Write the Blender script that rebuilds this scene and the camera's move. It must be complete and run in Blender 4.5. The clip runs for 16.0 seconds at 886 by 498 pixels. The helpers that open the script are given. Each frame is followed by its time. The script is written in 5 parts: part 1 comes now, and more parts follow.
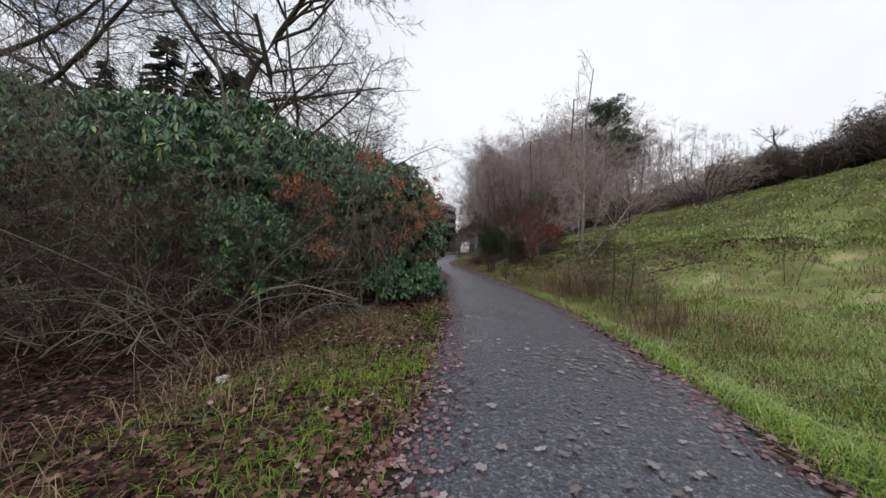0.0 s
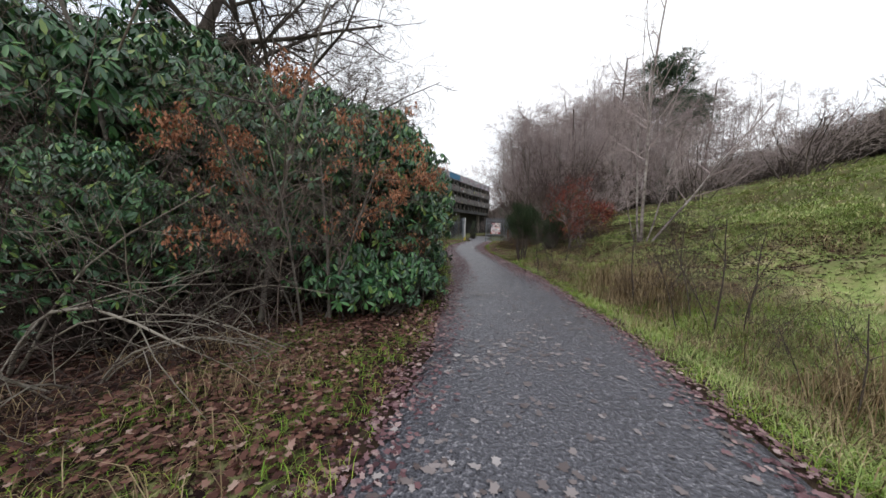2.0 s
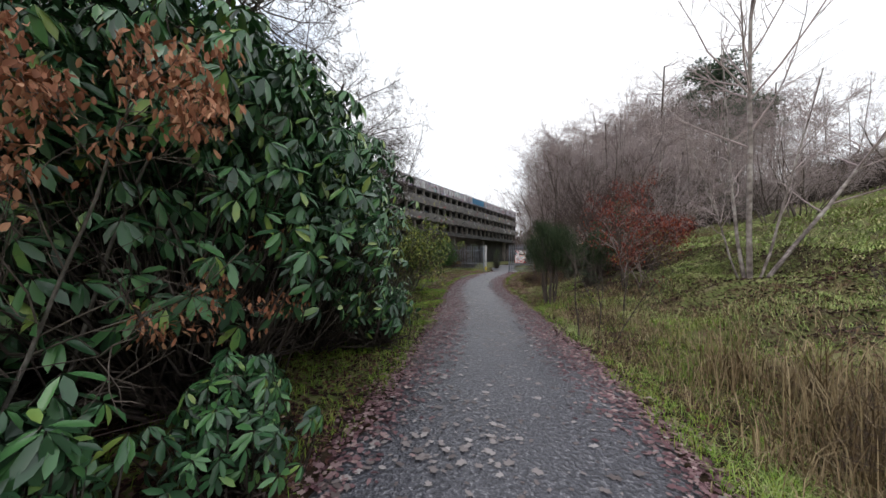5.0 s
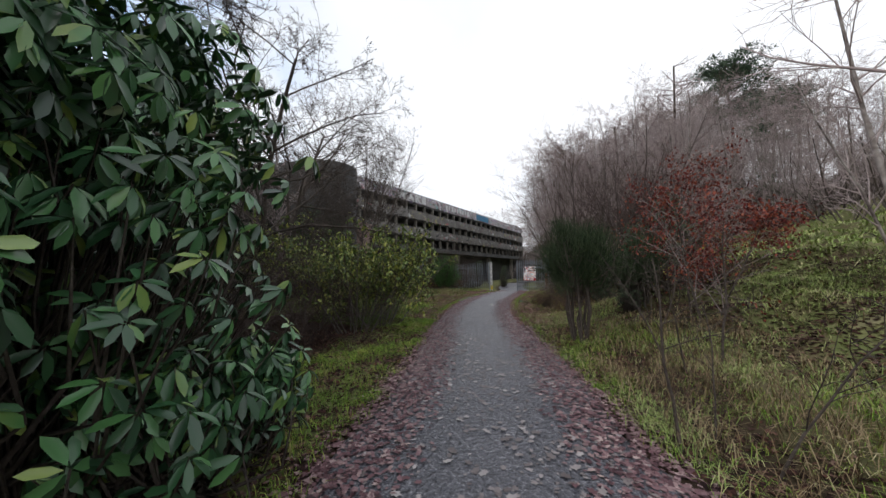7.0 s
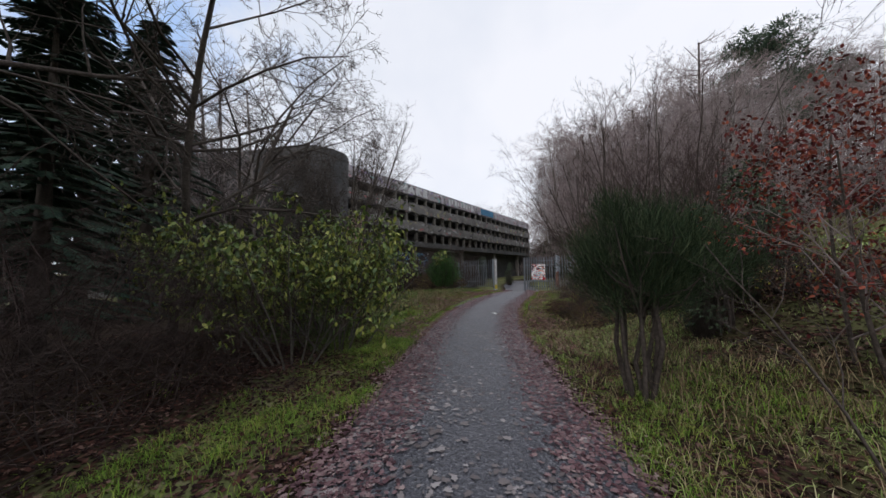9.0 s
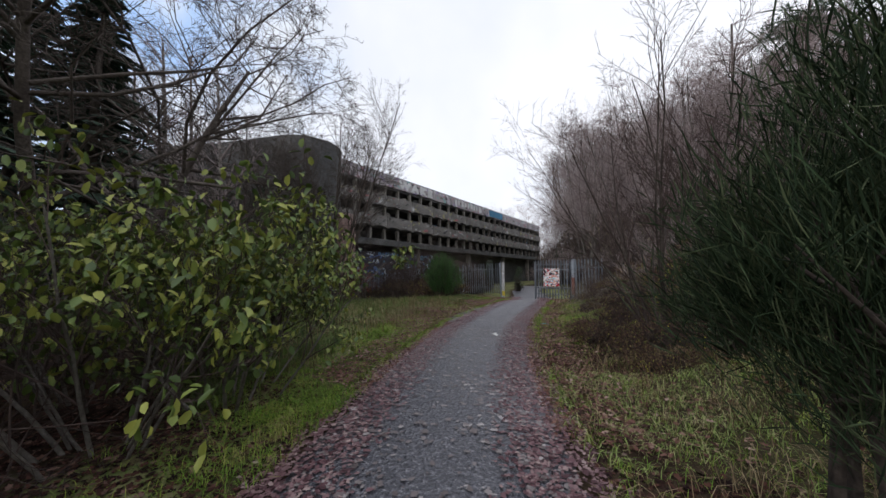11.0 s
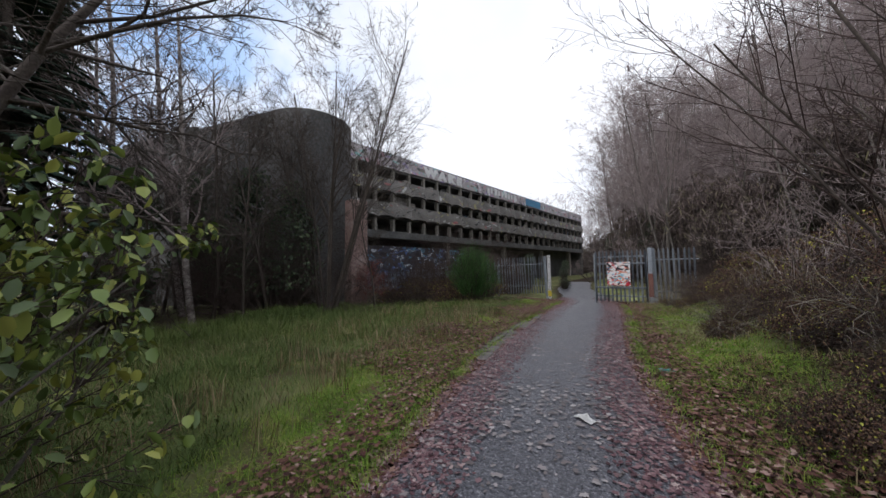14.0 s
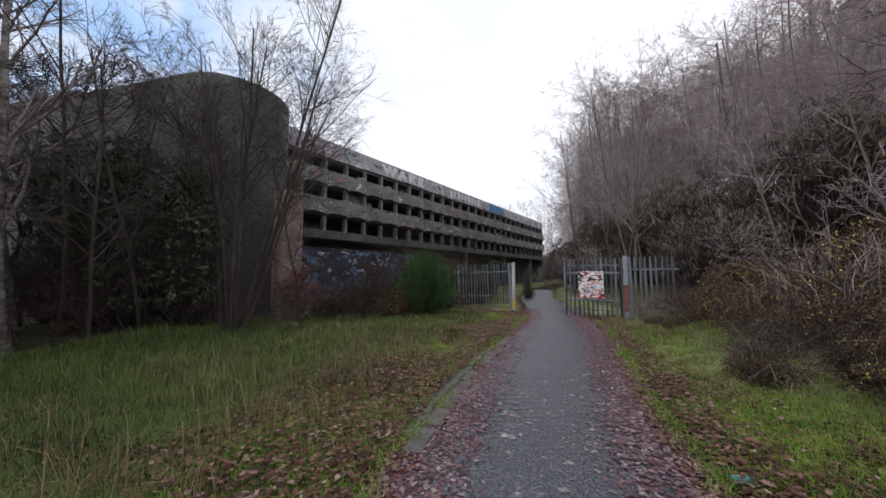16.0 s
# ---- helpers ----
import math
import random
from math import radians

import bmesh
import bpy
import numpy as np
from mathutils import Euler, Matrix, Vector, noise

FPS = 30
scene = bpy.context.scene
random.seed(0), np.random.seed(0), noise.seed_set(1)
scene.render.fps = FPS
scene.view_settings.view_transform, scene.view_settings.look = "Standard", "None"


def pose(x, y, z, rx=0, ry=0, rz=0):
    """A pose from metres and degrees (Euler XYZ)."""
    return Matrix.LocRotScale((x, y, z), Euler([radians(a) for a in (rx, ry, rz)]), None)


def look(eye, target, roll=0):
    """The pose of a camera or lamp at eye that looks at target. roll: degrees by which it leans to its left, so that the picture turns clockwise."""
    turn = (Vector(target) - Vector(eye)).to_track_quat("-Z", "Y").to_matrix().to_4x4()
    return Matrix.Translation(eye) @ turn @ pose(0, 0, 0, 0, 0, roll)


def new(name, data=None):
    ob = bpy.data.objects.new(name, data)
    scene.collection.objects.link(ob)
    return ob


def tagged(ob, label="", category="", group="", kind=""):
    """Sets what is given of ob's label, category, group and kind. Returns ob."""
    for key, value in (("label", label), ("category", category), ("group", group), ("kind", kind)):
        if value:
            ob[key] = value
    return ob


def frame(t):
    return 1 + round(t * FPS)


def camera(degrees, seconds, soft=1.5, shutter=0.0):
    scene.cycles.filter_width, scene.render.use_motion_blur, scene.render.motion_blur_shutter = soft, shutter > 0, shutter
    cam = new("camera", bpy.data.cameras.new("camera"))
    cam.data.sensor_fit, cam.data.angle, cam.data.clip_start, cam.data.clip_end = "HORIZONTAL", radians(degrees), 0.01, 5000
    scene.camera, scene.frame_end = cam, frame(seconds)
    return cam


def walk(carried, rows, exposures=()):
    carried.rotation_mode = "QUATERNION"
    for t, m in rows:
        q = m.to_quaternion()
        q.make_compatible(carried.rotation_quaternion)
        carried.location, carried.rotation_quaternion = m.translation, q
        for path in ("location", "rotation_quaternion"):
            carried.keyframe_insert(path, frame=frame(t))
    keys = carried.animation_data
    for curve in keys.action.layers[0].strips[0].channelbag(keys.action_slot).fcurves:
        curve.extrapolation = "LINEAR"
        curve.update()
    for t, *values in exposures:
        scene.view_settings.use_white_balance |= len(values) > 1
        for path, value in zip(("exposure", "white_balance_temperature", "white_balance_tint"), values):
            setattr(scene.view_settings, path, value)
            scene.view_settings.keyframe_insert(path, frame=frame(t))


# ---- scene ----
cam = camera(108.9, 16.0)
PATH = [
    (0, (2.621, 4.443, 1.136), (2.173, 6.393, 1.119), 1.5),
    (0.5, (2.618, 5.031, 1.136), (2.157, 6.976, 1.074), 1.2),
    (1, (2.64, 5.619, 1.142), (2.17, 7.558, 1.013), 1.0),
    (1.5, (2.658, 6.182, 1.158), (2.071, 8.088, 1.002), 1.7),
    (2, (2.649, 6.781, 1.175), (1.997, 8.666, 1.031), 1.8),
    (2.5, (2.676, 7.365, 1.219), (1.958, 9.229, 1.13), 1.6),
    (3, (2.653, 7.964, 1.224), (1.958, 9.838, 1.142), 2.2),
    (3.5, (2.642, 8.557, 1.242), (1.91, 10.416, 1.145), 2.6),
    (4, (2.589, 9.082, 1.258), (1.818, 10.927, 1.211), 1.4),
    (4.2, (2.553, 9.309, 1.258), (1.805, 11.164, 1.233), 1.3),
    (6.3, (2.078, 11.91, 1.174), (1.108, 13.656, 1.263), 0.2),
    (6.5, (2.014, 12.155, 1.174), (1.081, 13.922, 1.261), 0.3),
    (7, (1.861, 12.751, 1.199), (1.001, 14.55, 1.352), -0.7),
    (7.5, (1.701, 13.316, 1.244), (0.806, 15.101, 1.366), -0.4),
    (8, (1.533, 13.879, 1.293), (0.651, 15.668, 1.442), 0.4),
    (8.5, (1.417, 14.43, 1.341), (0.518, 16.198, 1.594), 0.1),
    (9, (1.264, 14.944, 1.315), (0.373, 16.73, 1.444), -0.5),
    (9.2, (1.206, 15.159, 1.313), (0.326, 16.953, 1.403), -1.0),
    (11.3, (0.631, 17.569, 1.357), (-0.317, 19.323, 1.512), 0.1),
    (11.5, (0.546, 17.813, 1.358), (-0.392, 19.573, 1.496), 0.1),
    (12, (0.327, 18.446, 1.357), (-0.591, 20.219, 1.469), 0.3),
    (12.5, (0.081, 19.034, 1.344), (-0.887, 20.783, 1.409), 1.4),
    (13, (-0.2, 19.595, 1.364), (-1.176, 21.34, 1.399), -0.1),
    (13.5, (-0.523, 20.101, 1.403), (-1.623, 21.772, 1.436), -0.7),
    (14, (-0.888, 20.557, 1.446), (-2.013, 22.206, 1.569), -0.9),
    (14.5, (-1.169, 21.043, 1.462), (-2.304, 22.687, 1.567), -1.1),
    (15, (-1.411, 21.544, 1.449), (-2.482, 23.233, 1.482), -1.0),
    (15.5, (-1.588, 22.1, 1.483), (-2.549, 23.852, 1.565), -0.8),
    (16, (-1.693, 22.641, 1.536), (-2.62, 24.407, 1.69), -0.1),
]
walk(cam, [(t, look(eye, target, roll)) for t, eye, target, roll in PATH], [(0, -0.06, 6500, 11), (1.5, 0.28, 6500, 11), (3, 0.3, 6500, 11), (4, 0.4, 6500, 11), (7, 0.14, 6450, 11), (8, 0.08, 6400, 12), (9, -0.13, 6300, 13), (11.5, 0.07, 6300, 13), (14, 0.14, 6300, 13), (16, 0.13, 6300, 13)])

# ---- world, sky and sun ----
world = bpy.data.worlds.new("overcast_sky")
scene.world = world
world.use_nodes = True
wn, wl = world.node_tree.nodes, world.node_tree.links
bg = wn["Background"]
sky = wn.new("ShaderNodeTexSky")
sky.sky_type, sky.sun_disc = "NISHITA", False
sky.sun_elevation, sky.sun_rotation = radians(24), radians(205)
sky.air_density, sky.dust_density = 1.0, 3.0
skyscale = wn.new("ShaderNodeMix")
skyscale.data_type, skyscale.blend_type = "RGBA", "MULTIPLY"
skyscale.inputs["Factor"].default_value = 1.0
wl.new(sky.outputs[0], skyscale.inputs["A"])
skyscale.inputs["B"].default_value = (0.12, 0.12, 0.12, 1)
wco = wn.new("ShaderNodeTexCoord")
cloud = wn.new("ShaderNodeTexNoise")
cloud.inputs["Scale"].default_value, cloud.inputs["Detail"].default_value = 1.6, 5
wl.new(wco.outputs["Generated"], cloud.inputs["Vector"])
cover = wn.new("ShaderNodeValToRGB")
cover.color_ramp.elements[0].position, cover.color_ramp.elements[0].color = 0.3, (0.86, 0.92, 1.0, 1)
cover.color_ramp.elements[1].position, cover.color_ramp.elements[1].color = 0.62, (1.12, 1.13, 1.15, 1)
wl.new(cloud.outputs[0], cover.inputs[0])
blend = wn.new("ShaderNodeMix")
blend.data_type = "RGBA"
blend.inputs["Factor"].default_value = 0.88
wl.new(skyscale.outputs["Result"], blend.inputs["A"])
wl.new(cover.outputs[0], blend.inputs["B"])
# a broken patch of blue in the western cloud
west = wn.new("ShaderNodeVectorMath")
west.operation = "DOT_PRODUCT"
wl.new(wco.outputs["Generated"], west.inputs[0])
west.inputs[1].default_value = Vector((-0.88, 0.17, 0.45)).normalized()
ragged = wn.new("ShaderNodeTexNoise")
ragged.inputs["Scale"].default_value, ragged.inputs["Detail"].default_value = 5.0, 6
wl.new(wco.outputs["Generated"], ragged.inputs["Vector"])
near_gap = wn.new("ShaderNodeMapRange")
near_gap.inputs["From Min"].default_value, near_gap.inputs["From Max"].default_value = 0.86, 1.0
wl.new(west.outputs["Value"], near_gap.inputs["Value"])
torn = wn.new("ShaderNodeMapRange")
torn.inputs["From Min"].default_value, torn.inputs["From Max"].default_value = 0.4, 0.62
wl.new(ragged.outputs[0], torn.inputs["Value"])
gap = wn.new("ShaderNodeMath")
gap.operation = "MULTIPLY"
wl.new(near_gap.outputs[0], gap.inputs[0])
wl.new(torn.outputs[0], gap.inputs[1])
open_sky = wn.new("ShaderNodeMix")
open_sky.data_type = "RGBA"
wl.new(gap.outputs[0], open_sky.inputs["Factor"])
wl.new(blend.outputs["Result"], open_sky.inputs["A"])
open_sky.inputs["B"].default_value = (0.42, 0.62, 0.95, 1)
wl.new(open_sky.outputs["Result"], bg.inputs["Color"])
bg.inputs["Strength"].default_value = 1.0
sun = new("sun", bpy.data.lights.new("sun", "SUN"))
sun.data.energy, sun.data.angle, sun.data.color = 0.7, radians(40), (1.0, 0.97, 0.93)
sun.matrix_world = look((0, 0, 60), (18, 60, 0))


# ---- materials ----
def ramp(nodes, stops):
    r = nodes.new("ShaderNodeValToRGB")
    while len(r.color_ramp.elements) < len(stops):
        r.color_ramp.elements.new(0.5)
    for e, (p, c) in zip(r.color_ramp.elements, stops):
        e.position, e.color = p, (*c, 1)
    return r


def material(name, stops, rough=0.85, scale=6.0, fine=40.0, bump=0.2, spread=0.0, island=False, metal=0.0, spec=0.3, object_var=0.0, patch=0.35):
    """Noise at two scales through a colour ramp; island: each loose piece takes its own colour."""
    m = bpy.data.materials.new(name)
    m.use_nodes = True
    n, l = m.node_tree.nodes, m.node_tree.links
    p = n["Principled BSDF"]
    p.inputs["Roughness"].default_value, p.inputs["Metallic"].default_value = rough, metal
    p.inputs["Specular IOR Level"].default_value = spec
    co = n.new("ShaderNodeTexCoord")
    big, small = n.new("ShaderNodeTexNoise"), n.new("ShaderNodeTexNoise")
    for t, s, d in ((big, scale, 4), (small, fine, 3)):
        t.inputs["Scale"].default_value, t.inputs["Detail"].default_value = s, d
        l.new(co.outputs["Object"], t.inputs["Vector"])
    mix = n.new("ShaderNodeMath")
    mix.operation = "MULTIPLY_ADD"
    l.new(small.outputs[0], mix.inputs[0])
    mix.inputs[1].default_value = 0.5
    half = n.new("ShaderNodeMath")
    half.operation = "MULTIPLY"
    half.inputs[1].default_value = 0.5
    l.new(big.outputs[0], half.inputs[0])
    l.new(half.outputs[0], mix.inputs[2])
    fac = mix
    if island:
        geo = n.new("ShaderNodeNewGeometry")
        add = n.new("ShaderNodeMath")
        add.operation = "MULTIPLY_ADD"
        l.new(mix.outputs[0], add.inputs[0])
        add.inputs[1].default_value = patch
        own = n.new("ShaderNodeMath")
        own.operation = "MULTIPLY"
        own.inputs[1].default_value = 1.0 if patch < 0.5 else 0.5
        l.new(geo.outputs["Random Per Island"], own.inputs[0])
        l.new(own.outputs[0], add.inputs[2])
        sub = n.new("ShaderNodeMath")
        sub.operation = "SUBTRACT"
        sub.inputs[1].default_value = 0.17 if patch < 0.5 else patch / 2 - 0.25
        l.new(add.outputs[0], sub.inputs[0])
        fac = sub
    r = ramp(n, stops)
    l.new(fac.outputs[0], r.inputs[0])
    out = r.outputs[0]
    if object_var:
        info = n.new("ShaderNodeObjectInfo")
        hsv = n.new("ShaderNodeHueSaturation")
        mr = n.new("ShaderNodeMapRange")
        mr.inputs["To Min"].default_value, mr.inputs["To Max"].default_value = 1 - object_var, 1 + object_var
        l.new(info.outputs["Random"], mr.inputs["Value"])
        l.new(mr.outputs[0], hsv.inputs["Value"])
        l.new(out, hsv.inputs["Color"])
        out = hsv.outputs[0]
    l.new(out, p.inputs["Base Color"])
    if bump:
        b = n.new("ShaderNodeBump")
        b.inputs["Strength"].default_value, b.inputs["Distance"].default_value = bump, 0.02
        l.new(small.outputs[0], b.inputs["Height"])
        l.new(b.outputs[0], p.inputs["Normal"])
    return m


M = {}
M["soil"] = material("leafy_soil", [(0.3, (0.016, 0.011, 0.009)), (0.5, (0.04, 0.027, 0.019)), (0.7, (0.075, 0.053, 0.032))], 0.97, 0.7, 22, 0.9, spec=0.1)
# grassy cover where the land is meadow, by a mask stored on the mesh
sn, sl = M["soil"].node_tree.nodes, M["soil"].node_tree.links
att = sn.new("ShaderNodeAttribute")
att.attribute_name = "meadow"
turf_noise = sn.new("ShaderNodeTexNoise")
turf_noise.inputs["Scale"].default_value, turf_noise.inputs["Detail"].default_value = 1.9, 9
turf_co = sn.new("ShaderNodeTexCoord")
sl.new(turf_co.outputs["Object"], turf_noise.inputs["Vector"])
turf = ramp(sn, [(0.3, (0.16, 0.13, 0.075)), (0.4, (0.25, 0.235, 0.11)), (0.5, (0.23, 0.30, 0.095)), (0.6, (0.34, 0.36, 0.15)), (0.72, (0.46, 0.41, 0.25))])
sl.new(turf_noise.outputs[0], turf.inputs[0])
soil_p = sn["Principled BSDF"]
soil_mix = sn.new("ShaderNodeMix")
soil_mix.data_type = "RGBA"
sl.new(att.outputs["Fac"], soil_mix.inputs["Factor"])
sl.new(soil_p.inputs["Base Color"].links[0].from_socket, soil_mix.inputs["A"])
sl.new(turf.outputs[0], soil_mix.inputs["B"])
sl.new(soil_mix.outputs["Result"], soil_p.inputs["Base Color"])
M["asphalt"] = material("gritty_asphalt", [(0.36, (0.02, 0.0205, 0.027)), (0.46, (0.046, 0.046, 0.058)), (0.55, (0.086, 0.086, 0.104)), (0.64, (0.27, 0.265, 0.285))], 0.34, 85, 38, 0.9, spec=0.65)
M["grass"] = material("grass_blades", [(0.0, (0.13, 0.10, 0.04)), (0.25, (0.10, 0.17, 0.02)), (0.5, (0.17, 0.32, 0.03)), (0.7, (0.29, 0.34, 0.055)), (0.9, (0.36, 0.31, 0.13))], 0.7, 1.3, 5, 0, island=True, patch=1.7)
M["moss"] = material("springy_moss", [(0.1, (0.09, 0.12, 0.02)), (0.5, (0.17, 0.22, 0.035)), (0.9, (0.27, 0.28, 0.07))], 0.85, 1.2, 6, 0, island=True, patch=1.2)
M["darktwig"] = material("dark_brown_twigs", [(0.3, (0.03, 0.02, 0.018)), (0.5, (0.065, 0.045, 0.04)), (0.7, (0.12, 0.088, 0.08))], 0.9, 1.5, 12, 0, object_var=0.3)
M["pinkpaint"] = material("flaking_pink_wash", [(0.3, (0.16, 0.12, 0.105)), (0.5, (0.33, 0.22, 0.20)), (0.7, (0.48, 0.41, 0.38))], 0.85, 1.2, 9, 0.4)
M["bluepaint"] = material("blue_spray_paint", [(0.3, (0.05, 0.16, 0.30)), (0.7, (0.10, 0.30, 0.48))], 0.7, 0.8, 8, 0.1)
M["meadow"] = material("meadow_grass", [(0.0, (0.20, 0.16, 0.09)), (0.25, (0.19, 0.25, 0.075)), (0.5, (0.27, 0.38, 0.10)), (0.7, (0.43, 0.44, 0.19)), (0.9, (0.55, 0.48, 0.30))], 0.75, 1.1, 4, 0, island=True, patch=1.7)
M["rush"] = material("rushy_grass", [(0.1, (0.05, 0.08, 0.02)), (0.5, (0.10, 0.15, 0.035)), (0.85, (0.19, 0.21, 0.06)), (0.97, (0.32, 0.28, 0.13))], 0.75, 0.35, 2, 0, island=True, patch=1.7)
M["straw"] = material("dead_grass", [(0.1, (0.10, 0.066, 0.034)), (0.5, (0.21, 0.15, 0.08)), (0.9, (0.37, 0.29, 0.17))], 0.8, 1, 6, 0, island=True)
M["bark"] = material("dark_bark", [(0.3, (0.035, 0.028, 0.024)), (0.5, (0.075, 0.06, 0.052)), (0.7, (0.13, 0.11, 0.095))], 0.9, 3, 30, 0.7)
M["greybark"] = material("grey_bark", [(0.3, (0.07, 0.06, 0.052)), (0.5, (0.14, 0.125, 0.11)), (0.7, (0.24, 0.22, 0.2))], 0.9, 3, 30, 0.6)
# pale mauve puts the mist over the far trees into the twig colour
M["twig"] = material("haze_mauve_twigs", [(0.3, (0.19, 0.15, 0.146)), (0.5, (0.31, 0.252, 0.246)), (0.7, (0.43, 0.375, 0.36))], 0.9, 0.6, 8, 0, object_var=0.25)
M["paletwig"] = material("dry_brown_twigs", [(0.3, (0.085, 0.065, 0.055)), (0.5, (0.17, 0.138, 0.118)), (0.7, (0.30, 0.255, 0.22))], 0.9, 1.5, 12, 0, object_var=0.3)
M["lichen"] = material("pale_lichened_branches", [(0.3, (0.12, 0.105, 0.085)), (0.5, (0.24, 0.215, 0.18)), (0.7, (0.38, 0.35, 0.30))], 0.9, 2, 20, 0.3)
M["birchbark"] = material("grey_white_birch_bark", [(0.36, (0.07, 0.056, 0.052)), (0.48, (0.19, 0.16, 0.15)), (0.66, (0.42, 0.385, 0.36))], 0.8, 2.5, 9, 0.3)
M["rhodo"] = material("glossy_rhododendron_leaf", [(0.05, (0.02, 0.052, 0.026)), (0.5, (0.04, 0.118, 0.047)), (0.88, (0.085, 0.215, 0.068)), (1.0, (0.23, 0.31, 0.07))], 0.3, 2, 10, 0, island=True, spec=0.6)
M["ivyleaf"] = material("dull_ivy_leaves", [(0.1, (0.022, 0.035, 0.02)), (0.6, (0.05, 0.075, 0.038)), (0.95, (0.10, 0.125, 0.065))], 0.6, 2, 10, 0, island=True)
M["brush"] = material("brown_brushwood", [(0.1, (0.05, 0.038, 0.034)), (0.5, (0.115, 0.088, 0.08)), (0.85, (0.19, 0.145, 0.132)), (0.97, (0.2, 0.19, 0.10))], 0.9, 2, 10, 0, island=True, object_var=0.2)
# litter for under bushes: their shade is put into its darkened colour
M["shadelitter"] = material("shade_darkened_litter", [(0.1, (0.018, 0.0095, 0.009)), (0.5, (0.045, 0.023, 0.019)), (0.85, (0.11, 0.05, 0.036)), (0.97, (0.2, 0.125, 0.1))], 0.9, 2, 10, 0, island=True, spec=0.12)
M["conifer"] = material("dark_needles", [(0.1, (0.012, 0.03, 0.02)), (0.6, (0.03, 0.062, 0.04)), (0.95, (0.06, 0.1, 0.06))], 0.7, 2, 10, 0, island=True)
M["pine"] = material("pine_needles", [(0.1, (0.025, 0.05, 0.03)), (0.6, (0.05, 0.09, 0.05)), (0.95, (0.09, 0.13, 0.075))], 0.75, 2, 10, 0, island=True)
M["broom"] = material("broom_green_stems", [(0.1, (0.03, 0.075, 0.025)), (0.6, (0.065, 0.16, 0.04)), (0.95, (0.12, 0.24, 0.07))], 0.75, 2, 10, 0, island=True)
M["darkbroom"] = material("dull_broom_stems", [(0.1, (0.022, 0.038, 0.02)), (0.6, (0.045, 0.075, 0.036)), (0.95, (0.10, 0.125, 0.065))], 0.85, 2, 10, 0, island=True, spec=0.15)
M["beech"] = material("dry_beech_leaves", [(0.1, (0.20, 0.075, 0.04)), (0.5, (0.35, 0.15, 0.085)), (0.9, (0.47, 0.25, 0.15))], 0.8, 2, 10, 0, island=True)
M["redleaf"] = material("dark_red_leaves", [(0.1, (0.075, 0.012, 0.012)), (0.5, (0.165, 0.028, 0.024)), (0.9, (0.32, 0.09, 0.05))], 0.75, 2, 10, 0, island=True)
M["yellowleaf"] = material("yellow_green_leaves", [(0.1, (0.05, 0.085, 0.018)), (0.5, (0.12, 0.18, 0.032)), (0.9, (0.30, 0.32, 0.06))], 0.5, 2, 10, 0, island=True, spec=0.5)
M["bramble"] = material("bramble_leaves", [(0.1, (0.028, 0.018, 0.014)), (0.45, (0.075, 0.044, 0.033)), (0.75, (0.155, 0.085, 0.06)), (0.88, (0.22, 0.155, 0.085)), (0.94, (0.13, 0.17, 0.04)), (0.985, (0.42, 0.40, 0.07))], 0.8, 2, 10, 0, island=True, spec=0.2)
M["brownlitter"] = material("russet_fallen_leaves", [(0.1, (0.05, 0.022, 0.018)), (0.45, (0.13, 0.06, 0.045)), (0.75, (0.2, 0.10, 0.075)), (0.93, (0.29, 0.18, 0.145)), (1.0, (0.42, 0.3, 0.25))], 0.75, 2, 10, 0, island=True, spec=0.2)
M["seedhead"] = material("pale_seed_fluff", [(0.1, (0.2, 0.15, 0.13)), (0.5, (0.36, 0.3, 0.28)), (0.9, (0.55, 0.49, 0.46))], 0.9, 1, 6, 0, island=True)
M["litter"] = material("fallen_oak_leaves", [(0.1, (0.06, 0.026, 0.032)), (0.4, (0.15, 0.075, 0.084)), (0.7, (0.225, 0.135, 0.142)), (0.92, (0.30, 0.205, 0.20)), (1.0, (0.42, 0.32, 0.30))], 0.65, 2, 10, 0, island=True)
M["paleleaf"] = material("bleached_fallen_leaves", [(0.1, (0.09, 0.068, 0.066)), (0.45, (0.165, 0.135, 0.132)), (0.8, (0.27, 0.235, 0.23)), (1.0, (0.40, 0.365, 0.36))], 0.42, 2, 10, 0, island=True, spec=0.5)
M["concrete"] = material("weathered_concrete", [(0.3, (0.085, 0.077, 0.068)), (0.5, (0.20, 0.185, 0.165)), (0.68, (0.38, 0.355, 0.32))], 0.9, 0.5, 7, 0.4)
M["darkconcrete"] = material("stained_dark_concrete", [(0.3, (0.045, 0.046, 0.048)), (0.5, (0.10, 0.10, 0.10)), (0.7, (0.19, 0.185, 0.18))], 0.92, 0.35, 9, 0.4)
M["galv"] = material("galvanised_steel", [(0.3, (0.16, 0.18, 0.21)), (0.5, (0.27, 0.30, 0.34)), (0.7, (0.38, 0.41, 0.45))], 0.55, 1.5, 20, 0.1, metal=0.35)
M["stone"] = material("kerb_stone", [(0.3, (0.06, 0.052, 0.05)), (0.5, (0.13, 0.115, 0.11)), (0.7, (0.22, 0.2, 0.19))], 0.85, 4, 50, 0.4)
M["plastic"] = material("teal_plastic", [(0.3, (0.05, 0.3, 0.3)), (0.7, (0.12, 0.45, 0.45))], 0.3, 4, 30, 0, spec=0.5)
M["paper"] = material("wet_white_paper", [(0.3, (0.45, 0.45, 0.44)), (0.7, (0.72, 0.72, 0.7))], 0.6, 8, 40, 0.2)
